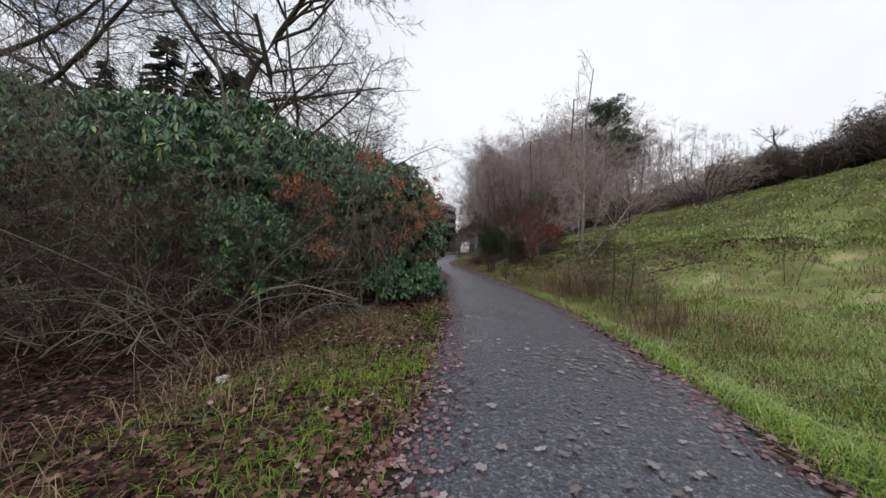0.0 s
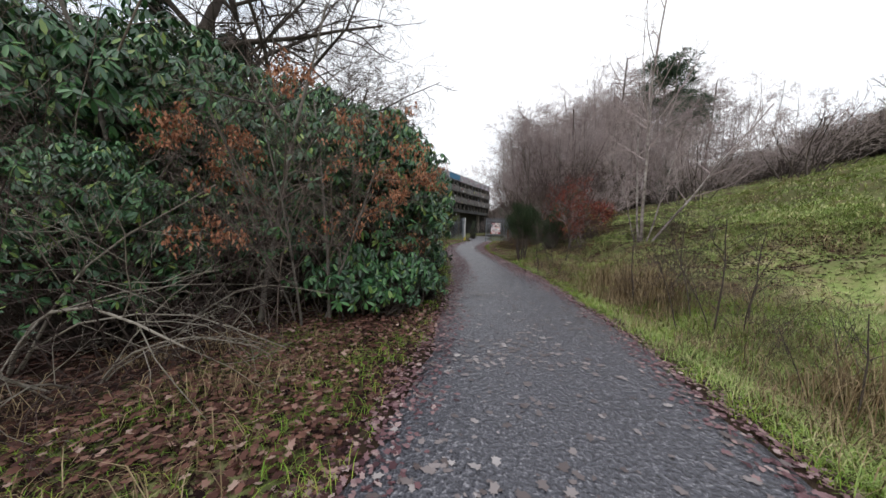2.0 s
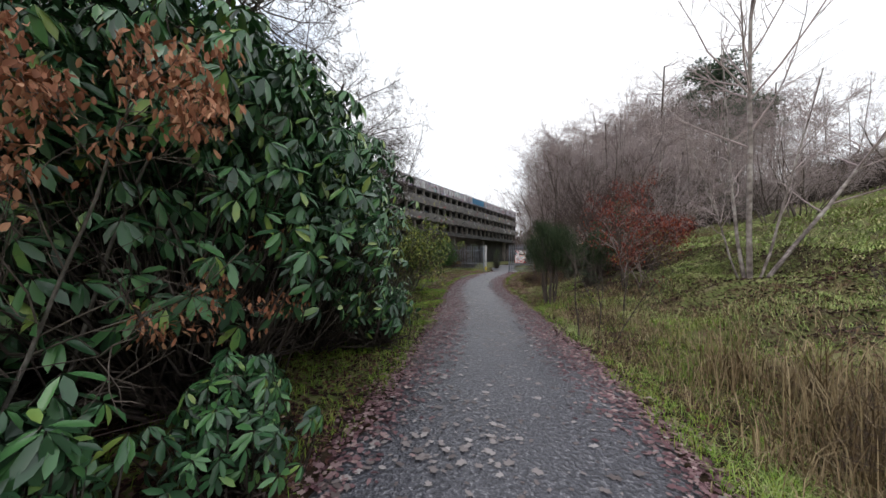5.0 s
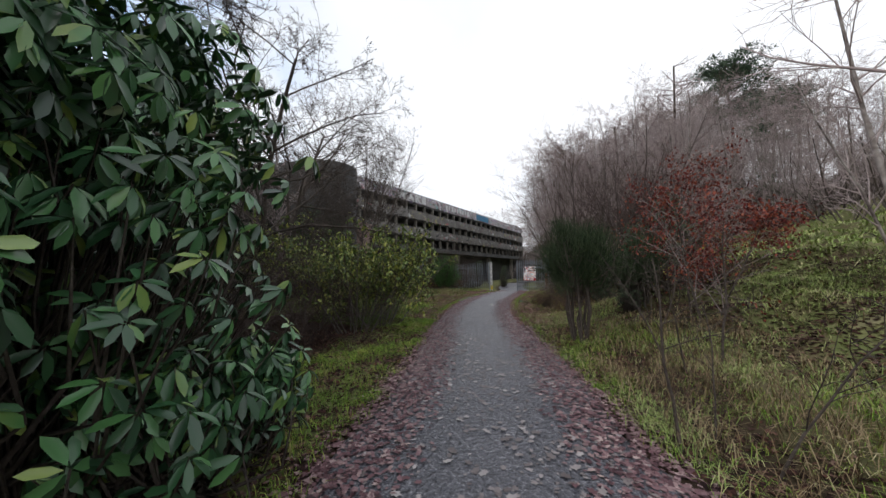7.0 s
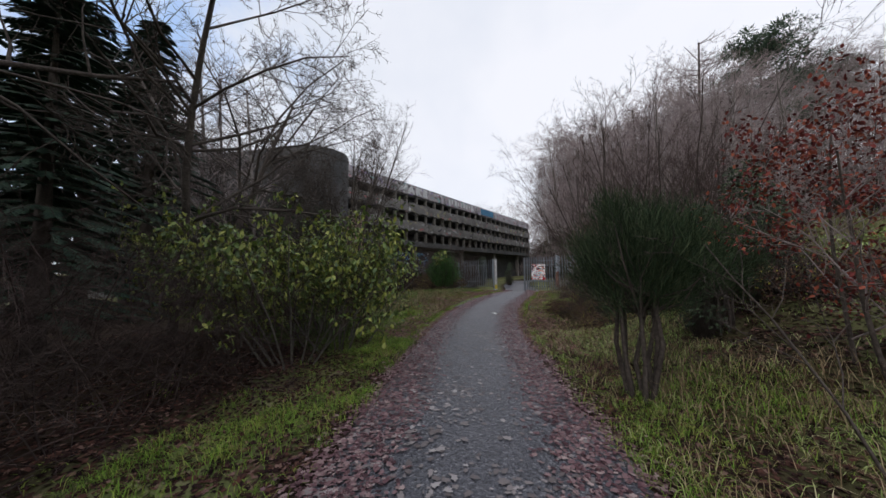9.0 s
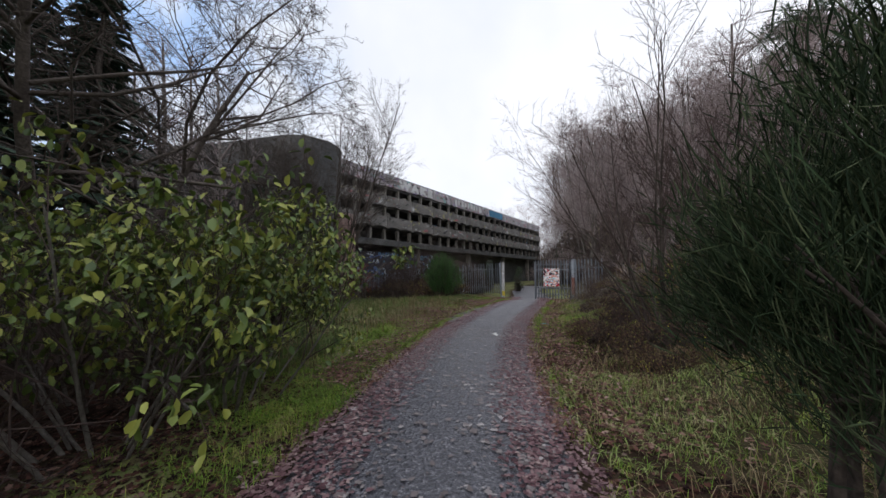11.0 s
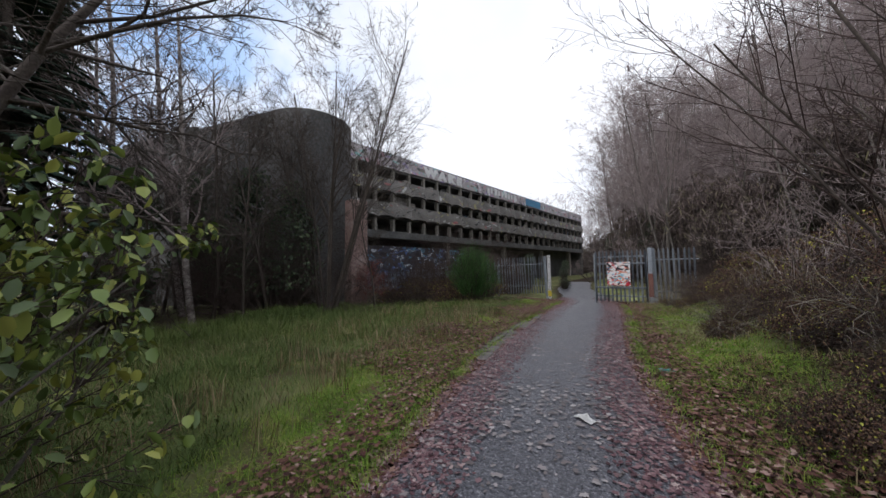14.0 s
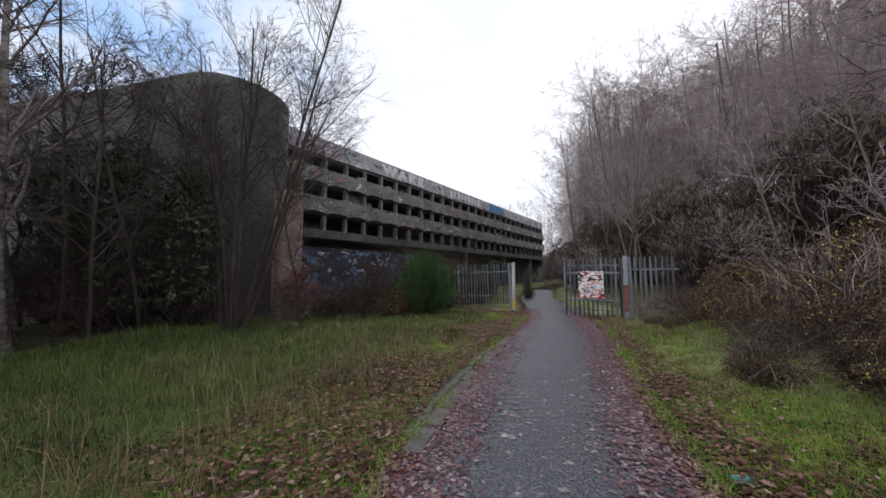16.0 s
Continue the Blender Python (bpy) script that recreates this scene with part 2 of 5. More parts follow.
M["whitepaint"] = material("white_paint", [(0.3, (0.5, 0.5, 0.5)), (0.7, (0.8, 0.8, 0.8))], 0.7, 2, 20, 0)


def spray(name, ground_stops, colours, scale, amount):
    """Concrete with patches of spray paint in several colours."""
    m = material(name, ground_stops, 0.85, 0.6, 9, 0.3)
    n, l = m.node_tree.nodes, m.node_tree.links
    p = n["Principled BSDF"]
    co = n.new("ShaderNodeTexCoord")
    base = p.inputs["Base Color"].links[0].from_socket
    for i, c in enumerate(colours):
        mp = n.new("ShaderNodeMapping")
        mp.inputs["Location"].default_value = (i * 7.3, i * 3.1, i * 5.7)
        mp.inputs["Scale"].default_value = (1.0, 1.0, 1.6)
        nz = n.new("ShaderNodeTexNoise")
        nz.inputs["Scale"].default_value, nz.inputs["Detail"].default_value, nz.inputs["Distortion"].default_value = scale, 2, 2.5
        info = n.new("ShaderNodeObjectInfo")
        off = n.new("ShaderNodeVectorMath")
        off.operation = "MULTIPLY_ADD"
        comb = n.new("ShaderNodeCombineXYZ")
        l.new(info.outputs["Random"], comb.inputs[0])
        l.new(comb.outputs[0], off.inputs[0])
        off.inputs[1].default_value = (90, 0, 0)
        l.new(co.outputs["Object"], off.inputs[2])
        l.new(off.outputs[0], mp.inputs[0])
        l.new(mp.outputs[0], nz.inputs[0])
        r = ramp(n, [(amount, (0, 0, 0)), (amount + 0.03, (1, 1, 1))])
        l.new(nz.outputs[0], r.inputs[0])
        mx = n.new("ShaderNodeMix")
        mx.data_type = "RGBA"
        l.new(r.outputs[0], mx.inputs["Factor"])
        l.new(base, mx.inputs["A"])
        mx.inputs["B"].default_value = (*c, 1)
        base = mx.outputs["Result"]
    l.new(base, p.inputs["Base Color"])
    return m


CON = [(0.3, (0.085, 0.08, 0.075)), (0.5, (0.19, 0.18, 0.17)), (0.68, (0.38, 0.36, 0.34))]
M["graffiti_top"] = spray("top_band_paint", [(0.3, (0.26, 0.24, 0.25)), (0.5, (0.42, 0.38, 0.39)), (0.7, (0.56, 0.53, 0.54))], [(0.48, 0.27, 0.31), (0.24, 0.46, 0.44), (0.68, 0.68, 0.7), (0.34, 0.28, 0.46), (0.12, 0.12, 0.13)], 0.5, 0.62)
M["graffiti_low"] = spray("band_paint", CON, [(0.5, 0.5, 0.5), (0.38, 0.14, 0.15), (0.04, 0.04, 0.045), (0.34, 0.31, 0.16)], 0.55, 0.655)
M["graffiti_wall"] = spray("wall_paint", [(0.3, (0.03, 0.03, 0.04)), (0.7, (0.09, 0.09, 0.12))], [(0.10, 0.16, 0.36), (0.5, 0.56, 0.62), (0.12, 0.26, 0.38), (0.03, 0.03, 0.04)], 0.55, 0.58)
M["sign"] = spray("sticker_board", [(0.3, (0.7, 0.7, 0.7)), (0.7, (0.85, 0.85, 0.85))], [(0.1, 0.45, 0.6), (0.7, 0.3, 0.2), (0.55, 0.03, 0.05), (0.04, 0.04, 0.05)], 2.6, 0.575)
M["whitepost"] = spray("white_post_paint", [(0.3, (0.5, 0.5, 0.5)), (0.7, (0.75, 0.75, 0.75))], [(0.1, 0.1, 0.1), (0.3, 0.3, 0.3)], 9, 0.58)
M["yellowband"] = material("yellow_paint", [(0.3, (0.55, 0.42, 0.05)), (0.7, (0.7, 0.55, 0.08))], 0.7, 2, 20, 0)
M["rust"] = material("rusty_brick_red", [(0.3, (0.12, 0.05, 0.04)), (0.7, (0.26, 0.13, 0.11))], 0.85, 6, 40, 0.3)


# ---- helpers for meshes ----
rng = np.random.default_rng(7)


def mesh_of(name, V, F, mat, smooth=False):
    me = bpy.data.meshes.new(name)
    V, F = np.asarray(V, np.float32), np.asarray(F, np.int32)
    k = F.shape[1]
    me.vertices.add(len(V))
    me.vertices.foreach_set("co", V.ravel())
    me.loops.add(F.size)
    me.loops.foreach_set("vertex_index", F.ravel())
    me.polygons.add(len(F))
    me.polygons.foreach_set("loop_start", np.arange(0, F.size, k, dtype=np.int32))
    me.polygons.foreach_set("loop_total", np.full(len(F), k, np.int32))
    if smooth:
        me.polygons.foreach_set("use_smooth", np.ones(len(F), bool))
    me.materials.append(mat)
    me.update(calc_edges=True)
    return me


def np_part(name, V, F, mat, parent=None, label="", smooth=False):
    ob = new(name, mesh_of(name, V, F, mat, smooth))
    if parent:
        ob.parent = parent
    return tagged(ob, label)


def part(name, bm, mat, parent=None, label=""):
    me = bpy.data.meshes.new(name)
    bm.to_mesh(me)
    bm.free()
    me.materials.append(mat)
    ob = new(name, me)
    if parent:
        ob.parent = parent
    return tagged(ob, label)


def thing(name, x, y, z, label, category, group="", rz=0.0):
    ob = new(name)
    ob.matrix_basis = pose(x, y, z, 0, 0, rz)
    return tagged(ob, label, category, group)


def box_into(bm, size, centre, turn=0.0, bevel=0.0):
    m = Matrix.Translation(centre) @ Matrix.Rotation(turn, 4, "Z") @ Matrix.Diagonal((*size, 1))
    made = bmesh.ops.create_cube(bm, size=1, matrix=m)
    if bevel:
        edges = {e for v in made["verts"] for e in v.link_edges}
        bmesh.ops.bevel(bm, geom=list(edges), offset=bevel, segments=1, affect="EDGES")
    return bm


def unit(a):
    return a / (np.linalg.norm(a, axis=-1, keepdims=True) + 1e-9)


def leaves(P, D, N, length, width, fold=0.25):
    """Folded oval leaves: base at P, along D, facing N; a half on each side of the midrib."""
    P, D, N = np.asarray(P), unit(np.asarray(D)), np.asarray(N)
    S = unit(np.cross(D, N))
    N = np.cross(S, D)
    L, W = np.asarray(length)[:, None], np.asarray(width)[:, None]
    a, c = P + D * L * 0.3, P + D * L * 0.72 - N * L * 0.05
    V = np.stack([P, a + S * W * 0.42 + N * W * fold, c + S * W * 0.46 + N * W * fold, P + D * L - N * L * 0.14, c - S * W * 0.46 + N * W * fold, a - S * W * 0.42 + N * W * fold, P + D * L * 0.55 - N * L * 0.02], 1)
    n = len(P)
    base = np.arange(n)[:, None] * 7
    F = np.concatenate([base + [0, 1, 2, 3, 6], base + [0, 6, 3, 4, 5]], 0)
    return V.reshape(-1, 3), F


LOBES = np.array([1.0, 0.66, 0.82, 0.42, 0.74, 0.36, 0.5, 0.2, 0.5, 0.36, 0.74, 0.42, 0.82, 0.66])


def flat_leaves(P, size, tilt=0.35):
    """Lobed fallen oak leaves lying about, longer than wide, slightly curled, each with a stalk end."""
    n, k = len(P), len(LOBES)
    a = rng.uniform(0, 2 * np.pi, n)[:, None]
    th = np.arange(k) * 2 * np.pi / k
    rad = size[:, None] * LOBES[None] * rng.uniform(0.85, 1.15, (n, k)) * 1.15
    u, v = rad * np.cos(th)[None] * 1.15, rad * np.sin(th)[None] * rng.uniform(0.6, 0.95, (n, 1))
    z = rng.normal(0, tilt, (n, 1)) * u * 0.6 + rng.normal(0, tilt, (n, 1)) * v * 0.6 + np.abs(v) * rng.uniform(0, 1, (n, 1)) * tilt
    V = np.stack([P[:, :1] + u * np.cos(a) - v * np.sin(a), P[:, 1:2] + u * np.sin(a) + v * np.cos(a), P[:, 2:3] + np.maximum(z, -0.004) + 0.006], -1)
    return V.reshape(-1, 3), np.arange(n)[:, None] * k + np.arange(k)[None]


def blades(P, height, width, lean, heading=None):
    """Grass blades: a bent strip of two quads, the last narrow."""
    n = len(P)
    a = rng.uniform(0, 2 * np.pi, n) if heading is None else heading
    d = np.stack([np.cos(a), np.sin(a), 0 * a], 1)
    s = np.stack([-np.sin(a), np.cos(a), 0 * a], 1)
    h, w, q = height[:, None], width[:, None], lean[:, None]
    up = np.array([[0, 0, 1.0]])
    m = P + up * h * 0.6 + d * h * q * 0.35
    t = P + up * h * (1 - 0.35 * q) + d * h * q
    V = np.stack([P - s * w / 2, P + s * w / 2, m + s * w * 0.4, m - s * w * 0.4, t + s * w * 0.08, t - s * w * 0.08], 1)
    b = np.arange(n)[:, None] * 6
    return V.reshape(-1, 3), np.concatenate([b + [0, 1, 2, 3], b + [3, 2, 4, 5]], 0)


def tubes(lines, sides=(7, 5, 4, 3, 3, 3)):
    """Tapered tubes along polylines (points, radii, level)."""
    Vs, Fs, at = [], [], 0
    groups = {}
    for pts, rad, lev in lines:
        groups.setdefault((len(pts), sides[min(lev, len(sides) - 1)]), []).append((pts, rad))
    for (k, s), some in groups.items():
        P = np.array([p for p, _ in some])
        R = np.array([r for _, r in some])
        T = unit(np.gradient(P, axis=1))
        ref = np.where(np.abs(T[..., 2:3]) > 0.9, [[[1.0, 0, 0]]], [[[0, 0, 1.0]]])
        A = unit(np.cross(T, ref))
        B = np.cross(T, A)
        th = np.arange(s) * 2 * np.pi / s
        ring = A[:, :, None] * np.cos(th)[None, None, :, None] + B[:, :, None] * np.sin(th)[None, None, :, None]
        V = P[:, :, None] + ring * R[:, :, None, None]
        n = len(some)
        idx = at + np.arange(n * k * s).reshape(n, k, s)
        nxt = np.roll(idx, -1, axis=2)
        F = np.stack([idx[:, :-1], nxt[:, :-1], nxt[:, 1:], idx[:, 1:]], -1).reshape(-1, 4)
        Vs.append(V.reshape(-1, 3))
        Fs.append(F)
        at += n * k * s
    return np.concatenate(Vs), np.concatenate(Fs)


FLOOR, LOW = 0.0025, 0.25


def grow(r, start, way, length, radius, level, spec, out):
    """One limb and, from it, its side limbs. spec: for each level (children, length ratio, angle, wobble, lift)."""
    kids, ratio, angle, wob, lift = spec[level]
    k = 7 if level == 0 else 3 if level == len(spec) - 1 else 5 if level == 1 else 4
    pts, d = [np.array(start, float)], np.array(way, float)
    for i in range(k - 1):
        d = d + r.normal(0, wob, 3) + np.array([0, 0, lift])
        d /= np.linalg.norm(d)
        pts.append(pts[-1] + d * length / (k - 1))
    pts = np.array(pts)
    rad = radius * np.linspace(1, 0.35 if level < len(spec) - 1 else 0.25, k)
    out.append((pts, rad, level))
    if level + 1 >= len(spec):
        return
    for c in range(kids):
        f = r.uniform(0.3 if level else LOW, 1.0)
        i = min(int(f * (k - 1)), k - 2)
        w = f * (k - 1) - i
        p = pts[i] * (1 - w) + pts[i + 1] * w
        t = unit(pts[i + 1] - pts[i])
        side = unit(np.cross(t, r.normal(0, 1, 3)))
        a = radians(angle) * r.uniform(0.7, 1.3)
        grow(r, p, t * np.cos(a) + side * np.sin(a), length * ratio * r.uniform(0.6, 1.2) * (1.15 - 0.6 * f), max(radius * (1 - 0.65 * f) * 0.55, FLOOR), level + 1, spec, out)


def tree_meshes(name, seed, height, radius, spec, bark, twig, stems=1, fan=0.25, apart=False, floor=0.0025, low=0.25):
    """Trunk and crown meshes of a bare tree or shrub. floor: the thinnest twig's radius; low: where branching begins."""
    global FLOOR, LOW
    FLOOR, LOW = floor, low
    r = np.random.default_rng(seed)
    out = []
    for i in range(stems):
        a = r.uniform(0, 2 * np.pi)
        lean = fan * r.uniform(0.3, 1.0) if stems > 1 else fan * 0.2
        way = unit(np.array([np.cos(a) * lean, np.sin(a) * lean, 1.0]))
        foot = np.array([np.cos(a), np.sin(a), 0]) * (0.12 * min(stems, 5) ** 0.5 * r.uniform(0.2, 1.5) if stems > 1 else 0)
        foot[2] = -0.15
        grow(r, foot, way, height * r.uniform(0.75, 1.05) if stems > 1 else height, radius * (r.uniform(0.6, 1.1) if stems > 1 else 1), 0, spec, out)
    trunk = [o for o in out if o[2] == 0]
    crown = [o for o in out if o[2] > 0]
    body = [mesh_of(name + "_stem", *tubes([o]), bark, True) for o in trunk] if apart else mesh_of(name + "_trunk", *tubes(trunk), bark, True)
    return body, mesh_of(name + "_crown", *tubes(crown), twig, True), out


STUFF = ("foliage", "crown")


def plant(name, meshes, x, y, z, label, category, group="", rz=0.0, scale=1.0, names=("trunk", "crown")):
    ob = thing(name, x, y, z, label, category, group, rz)
    ob.scale = (scale, scale, scale)
    for part_name, me in zip(names, meshes):
        for one in me if isinstance(me, list) else [me]:
            p = new(part_name, one)
            p.parent = ob
            if part_name in STUFF or (part_name == "stem" and not isinstance(me, list)):
                tagged(p, kind="stuff")
    return ob


def tips(out, level):
    return np.array([p[-1] for p, _, l in out if l >= level]), np.array([p[-1] - p[-2] for p, _, l in out if l >= level])


# ---- lie of the land ----
CENTRE = [(-8, 3.7), (0, 3.45), (5, 3.22), (8.5, 2.9), (12.2, 2.08), (14.7, 1.28), (17.5, 0.3), (20.5, -0.95), (23.5, -1.85), (26.6, -2.45), (30, -2.75), (35, -3.35), (40, -4.6), (48, -7.0), (60, -9.0), (120, -10.0)]
CY, CX = np.array(CENTRE).T


def smooth_step(a, b, v):
    t = np.clip((v - a) / (b - a), 0, 1)
    return t * t * (3 - 2 * t)


def centre_x(y):
    return (np.interp(y - 1.2, CY, CX) + np.interp(y, CY, CX) + np.interp(y + 1.2, CY, CX)) / 3


def value_noise(x, y, seed=0.0):
    """Smooth random field between -1 and 1, one knot a unit."""
    xi, yi = np.floor(x), np.floor(y)
    u, v = x - xi, y - yi
    u, v = u * u * (3 - 2 * u), v * v * (3 - 2 * v)

    def knot(a, b):
        h = np.sin(a * 127.1 + b * 311.7 + seed * 74.7) * 43758.5453
        return (h - np.floor(h)) * 2 - 1

    return (knot(xi, yi) * (1 - u) + knot(xi + 1, yi) * u) * (1 - v) + (knot(xi, yi + 1) * (1 - u) + knot(xi + 1, yi + 1) * u) * v


def lump(x, y, f, seed=0.0):
    return 1.3 * value_noise(x * f * 0.45 + 3.1, y * f * 0.45 + 1.7, seed)


def ground(x, y):
    """Height of the land."""
    x, y = np.asarray(x, float), np.asarray(y, float)
    s = (x - centre_x(y)) * 0.94
    base = -0.38 * smooth_step(31, 40, y)
    right = np.maximum(s - 1.5, 0)
    slope = 0.31
    hill = slope * (np.sqrt(right ** 2 + 0.36) - 0.6) - 0.10 * np.exp(-((s - 1.75) / 0.35) ** 2) * (1 - smooth_step(14, 18, y))
    hill = np.where(right > 40, hill - 0.25 * (right - 40), hill)
    left = np.maximum(-s - 1.4, 0)
    low = -0.02 * left - 0.05 * smooth_step(0, 2, left) + 0.12 * smooth_step(18, 24, y) * smooth_step(0.3, 1.5, left) * (1 - smooth_step(4, 9, left))
    rough = (0.05 * lump(x, y, 2.3) + 0.04 * lump(x, y, 5.1, 2.0) + (0.12 * lump(x, y, 3.1, 5.0) + 0.05 * lump(x, y, 6.3, 6.0)) * smooth_step(2, 4, s)) * smooth_step(1.2, 2.2, np.abs(s)) + 0.16 * lump(x, y, 0.8, 1.0) * smooth_step(2.5, 6, np.abs(s))
    return base + hill + low + rough


def grid_axis(a, b, step, reach):
    core = np.arange(a, b + 1e-6, step)
    g = step * 1.25 ** np.arange(1, 60)
    out = np.cumsum(g)
    out = out[out < reach]
    return np.concatenate([a - out[::-1], core, b + out])


gx, gy = grid_axis(-12, 14, 0.125, 900), grid_axis(0, 42, 0.125, 900)
X, Y = np.meshgrid(gx, gy, indexing="ij")
Z = ground(X, Y) - 0.06 * (np.abs(X - centre_x(Y)) < 1.0)
far = np.maximum(np.hypot(X, Y - 20) - 90, 0)
Z = np.clip(Z, -6, 18)
Z = np.where(far > 0, Z * np.exp(-far / 120), Z)
nx, ny = len(gx), len(gy)
I = np.arange(nx * ny).reshape(nx, ny)
land = np_part("ground", np.stack([X, Y, Z], -1).reshape(-1, 3), np.stack([I[:-1, :-1], I[1:, :-1], I[1:, 1:], I[:-1, 1:]], -1).reshape(-1, 4), M["soil"], smooth=True)
meadow = land.data.attributes.new("meadow", "FLOAT", "POINT")
MS = (X - centre_x(Y)) * 0.94
mask = smooth_step(1.5, 2.6, MS) * (1 - 0.6 * smooth_step(12, 16, Y) * (1 - 0.5 * smooth_step(3, 5, MS)) * (1 - 0.5 * smooth_step(26, 28, Y)) - 0.3 * smooth_step(17, 20, Y) - 0.35 * smooth_step(24, 32, Y) * smooth_step(2.5, 5, MS)) + smooth_step(1.15, 1.5, -MS) * (1 - smooth_step(2.0, 3.2, -MS)) * np.where(Y < 12, 0.55, 0.5) + smooth_step(19, 22, Y) * smooth_step(2.0, 3.0, -MS) * 0.4 + smooth_step(25, 27, Y) * smooth_step(1.3, 1.6, MS) * (1 - smooth_step(2.4, 3.0, MS)) * 0.5
mask = mask * (0.65 + 0.35 * smooth_step(-0.3, 0.4, lump(X, Y, 2.1, 3.0)))
meadow.data.foreach_set("value", np.clip(mask, 0, 1).astype(np.float32).ravel())
tagged(land, "damp brown soil with moss and leaf mould", "ground", kind="structure")

# the path
py = np.arange(-6, 60, 0.2)
pc = centre_x(py)
across = np.linspace(-1, 1, 13)
edge = 1.12 + 0.06 * np.sin(py * 1.9) + 0.04 * np.sin(py * 4.3 + 1)
edge = edge - 0.05 * smooth_step(23, 28, py)
PX = pc[:, None] + across[None] * edge[:, None] * 1.06 * (1 + 0.5 * smooth_step(28, 33, py)[:, None] * (across[None] > 0))
PY = np.repeat(py[:, None], 13, 1)
PZ = -0.38 * smooth_step(31, 40, PY) + 0.035 * (1 - across[None] ** 2) + 0.012 - 0.05 * (np.abs(across[None]) > 0.97) + 0.006 * lump(PX, PY, 3.0)
I = np.arange(PX.size).reshape(PX.shape)
path_ob = np_part("path", np.stack([PX, PY, PZ], -1).reshape(-1, 3), np.stack([I[:-1, :-1], I[:-1, 1:], I[1:, 1:], I[1:, :-1]], -1).reshape(-1, 4), M["asphalt"], smooth=True)
tagged(path_ob, "wet dark grey asphalt footpath strewn with leaves", "path", kind="structure")


def surface(x, y):
    """Top of the path or of the land."""
    x, y = np.asarray(x, float), np.asarray(y, float)
    s = (x - centre_x(y)) / (1.15 + 0.55 * smooth_step(28, 33, y) * (x > centre_x(y)))
    on = -0.38 * smooth_step(31, 40, y) + 0.035 * (1 - np.clip(s, -1, 1) ** 2) + 0.014
    return np.where(np.abs(s) < 1.0, on, ground(x, y))


def scatter(n, xlo, xhi, ylo, yhi, keep):
    """Random places by distance s from the path's middle line (right positive) and y, thinned by keep(s, y, x)."""
    y = rng.uniform(ylo, yhi, n)
    s = rng.uniform(xlo, xhi, n)
    x = centre_x(y) + s
    ok = rng.uniform(0, 1, n) < keep(s, y, x)
    return np.stack([x[ok], y[ok], surface(x[ok], y[ok])], 1)


# ---- the concrete building ----
FA = 0.139
FU, FN = Vector((math.sin(FA), math.cos(FA), 0)), Vector((math.cos(FA), -math.sin(FA), 0))
F0 = Vector((-19.787, 50, 0))


def face_pose(along, out, z):
    """A pose on the long front: x along it, y out of the wall, at metres from the point abreast of y = 50."""
    p = F0 + FU * along + FN * out
    return Matrix.Translation((p.x, p.y, z)) @ Matrix.Rotation(math.pi / 2 - FA, 4, "Z")


building = thing("concrete_building", 0, 0, 0, "derelict three-storey concrete building with balcony bands and graffiti", "building")


def slab(name, a0, a1, out, depth, z0, z1, mat, label="", parent=None):
    bm = box_into(bmesh.new(), (a1 - a0, depth, z1 - z0), (0, 0, 0), 0, 0.03)
    ob = part(name, bm, mat, parent or building, label)
    ob.matrix_basis = face_pose((a0 + a1) / 2, out - depth / 2, (z0 + z1) / 2)
    return ob


A0, A1 = -14.0, 42.0
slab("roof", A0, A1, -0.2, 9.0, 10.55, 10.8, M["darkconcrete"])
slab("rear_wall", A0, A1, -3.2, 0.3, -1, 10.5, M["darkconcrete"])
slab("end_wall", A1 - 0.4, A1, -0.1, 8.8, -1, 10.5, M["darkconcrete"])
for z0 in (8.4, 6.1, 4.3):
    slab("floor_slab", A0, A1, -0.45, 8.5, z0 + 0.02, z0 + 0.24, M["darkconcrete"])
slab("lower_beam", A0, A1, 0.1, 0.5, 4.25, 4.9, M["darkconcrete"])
slab("handrail", A0, A1, 0.02, 0.06, 12.05, 12.11, M["galv"])


def panel_mesh(length, height, arches, seed):
    """A balcony panel: a shallow slab whose foot is scalloped by small arches."""
    r = random.Random(seed)
    bm = bmesh.new()
    n = 10 * arches if arches else 2
    top, foot = [], []
    for i in range(n + 1):
        f = i / n
        bite = 0.2 * max(0.0, math.sin(math.pi * ((f * arches) % 1.0))) ** 0.6 if arches else 0.0
        x = (f - 0.5) * length
        top.append(bm.verts.new((x, 0, height + r.uniform(-0.02, 0.02))))
        foot.append(bm.verts.new((x, 0, bite)))
    for i in range(n):
        bm.faces.new((foot[i], foot[i + 1], top[i + 1], top[i]))
    ext = bmesh.ops.extrude_face_region(bm, geom=bm.faces[:])
    bmesh.ops.translate(bm, vec=(0, 0.22, 0), verts=[v for v in ext["geom"] if isinstance(v, bmesh.types.BMVert)])
    bmesh.ops.recalc_face_normals(bm, faces=bm.faces[:])
    me = bpy.data.meshes.new("panel")
    bm.to_mesh(me)
    bm.free()
    return me


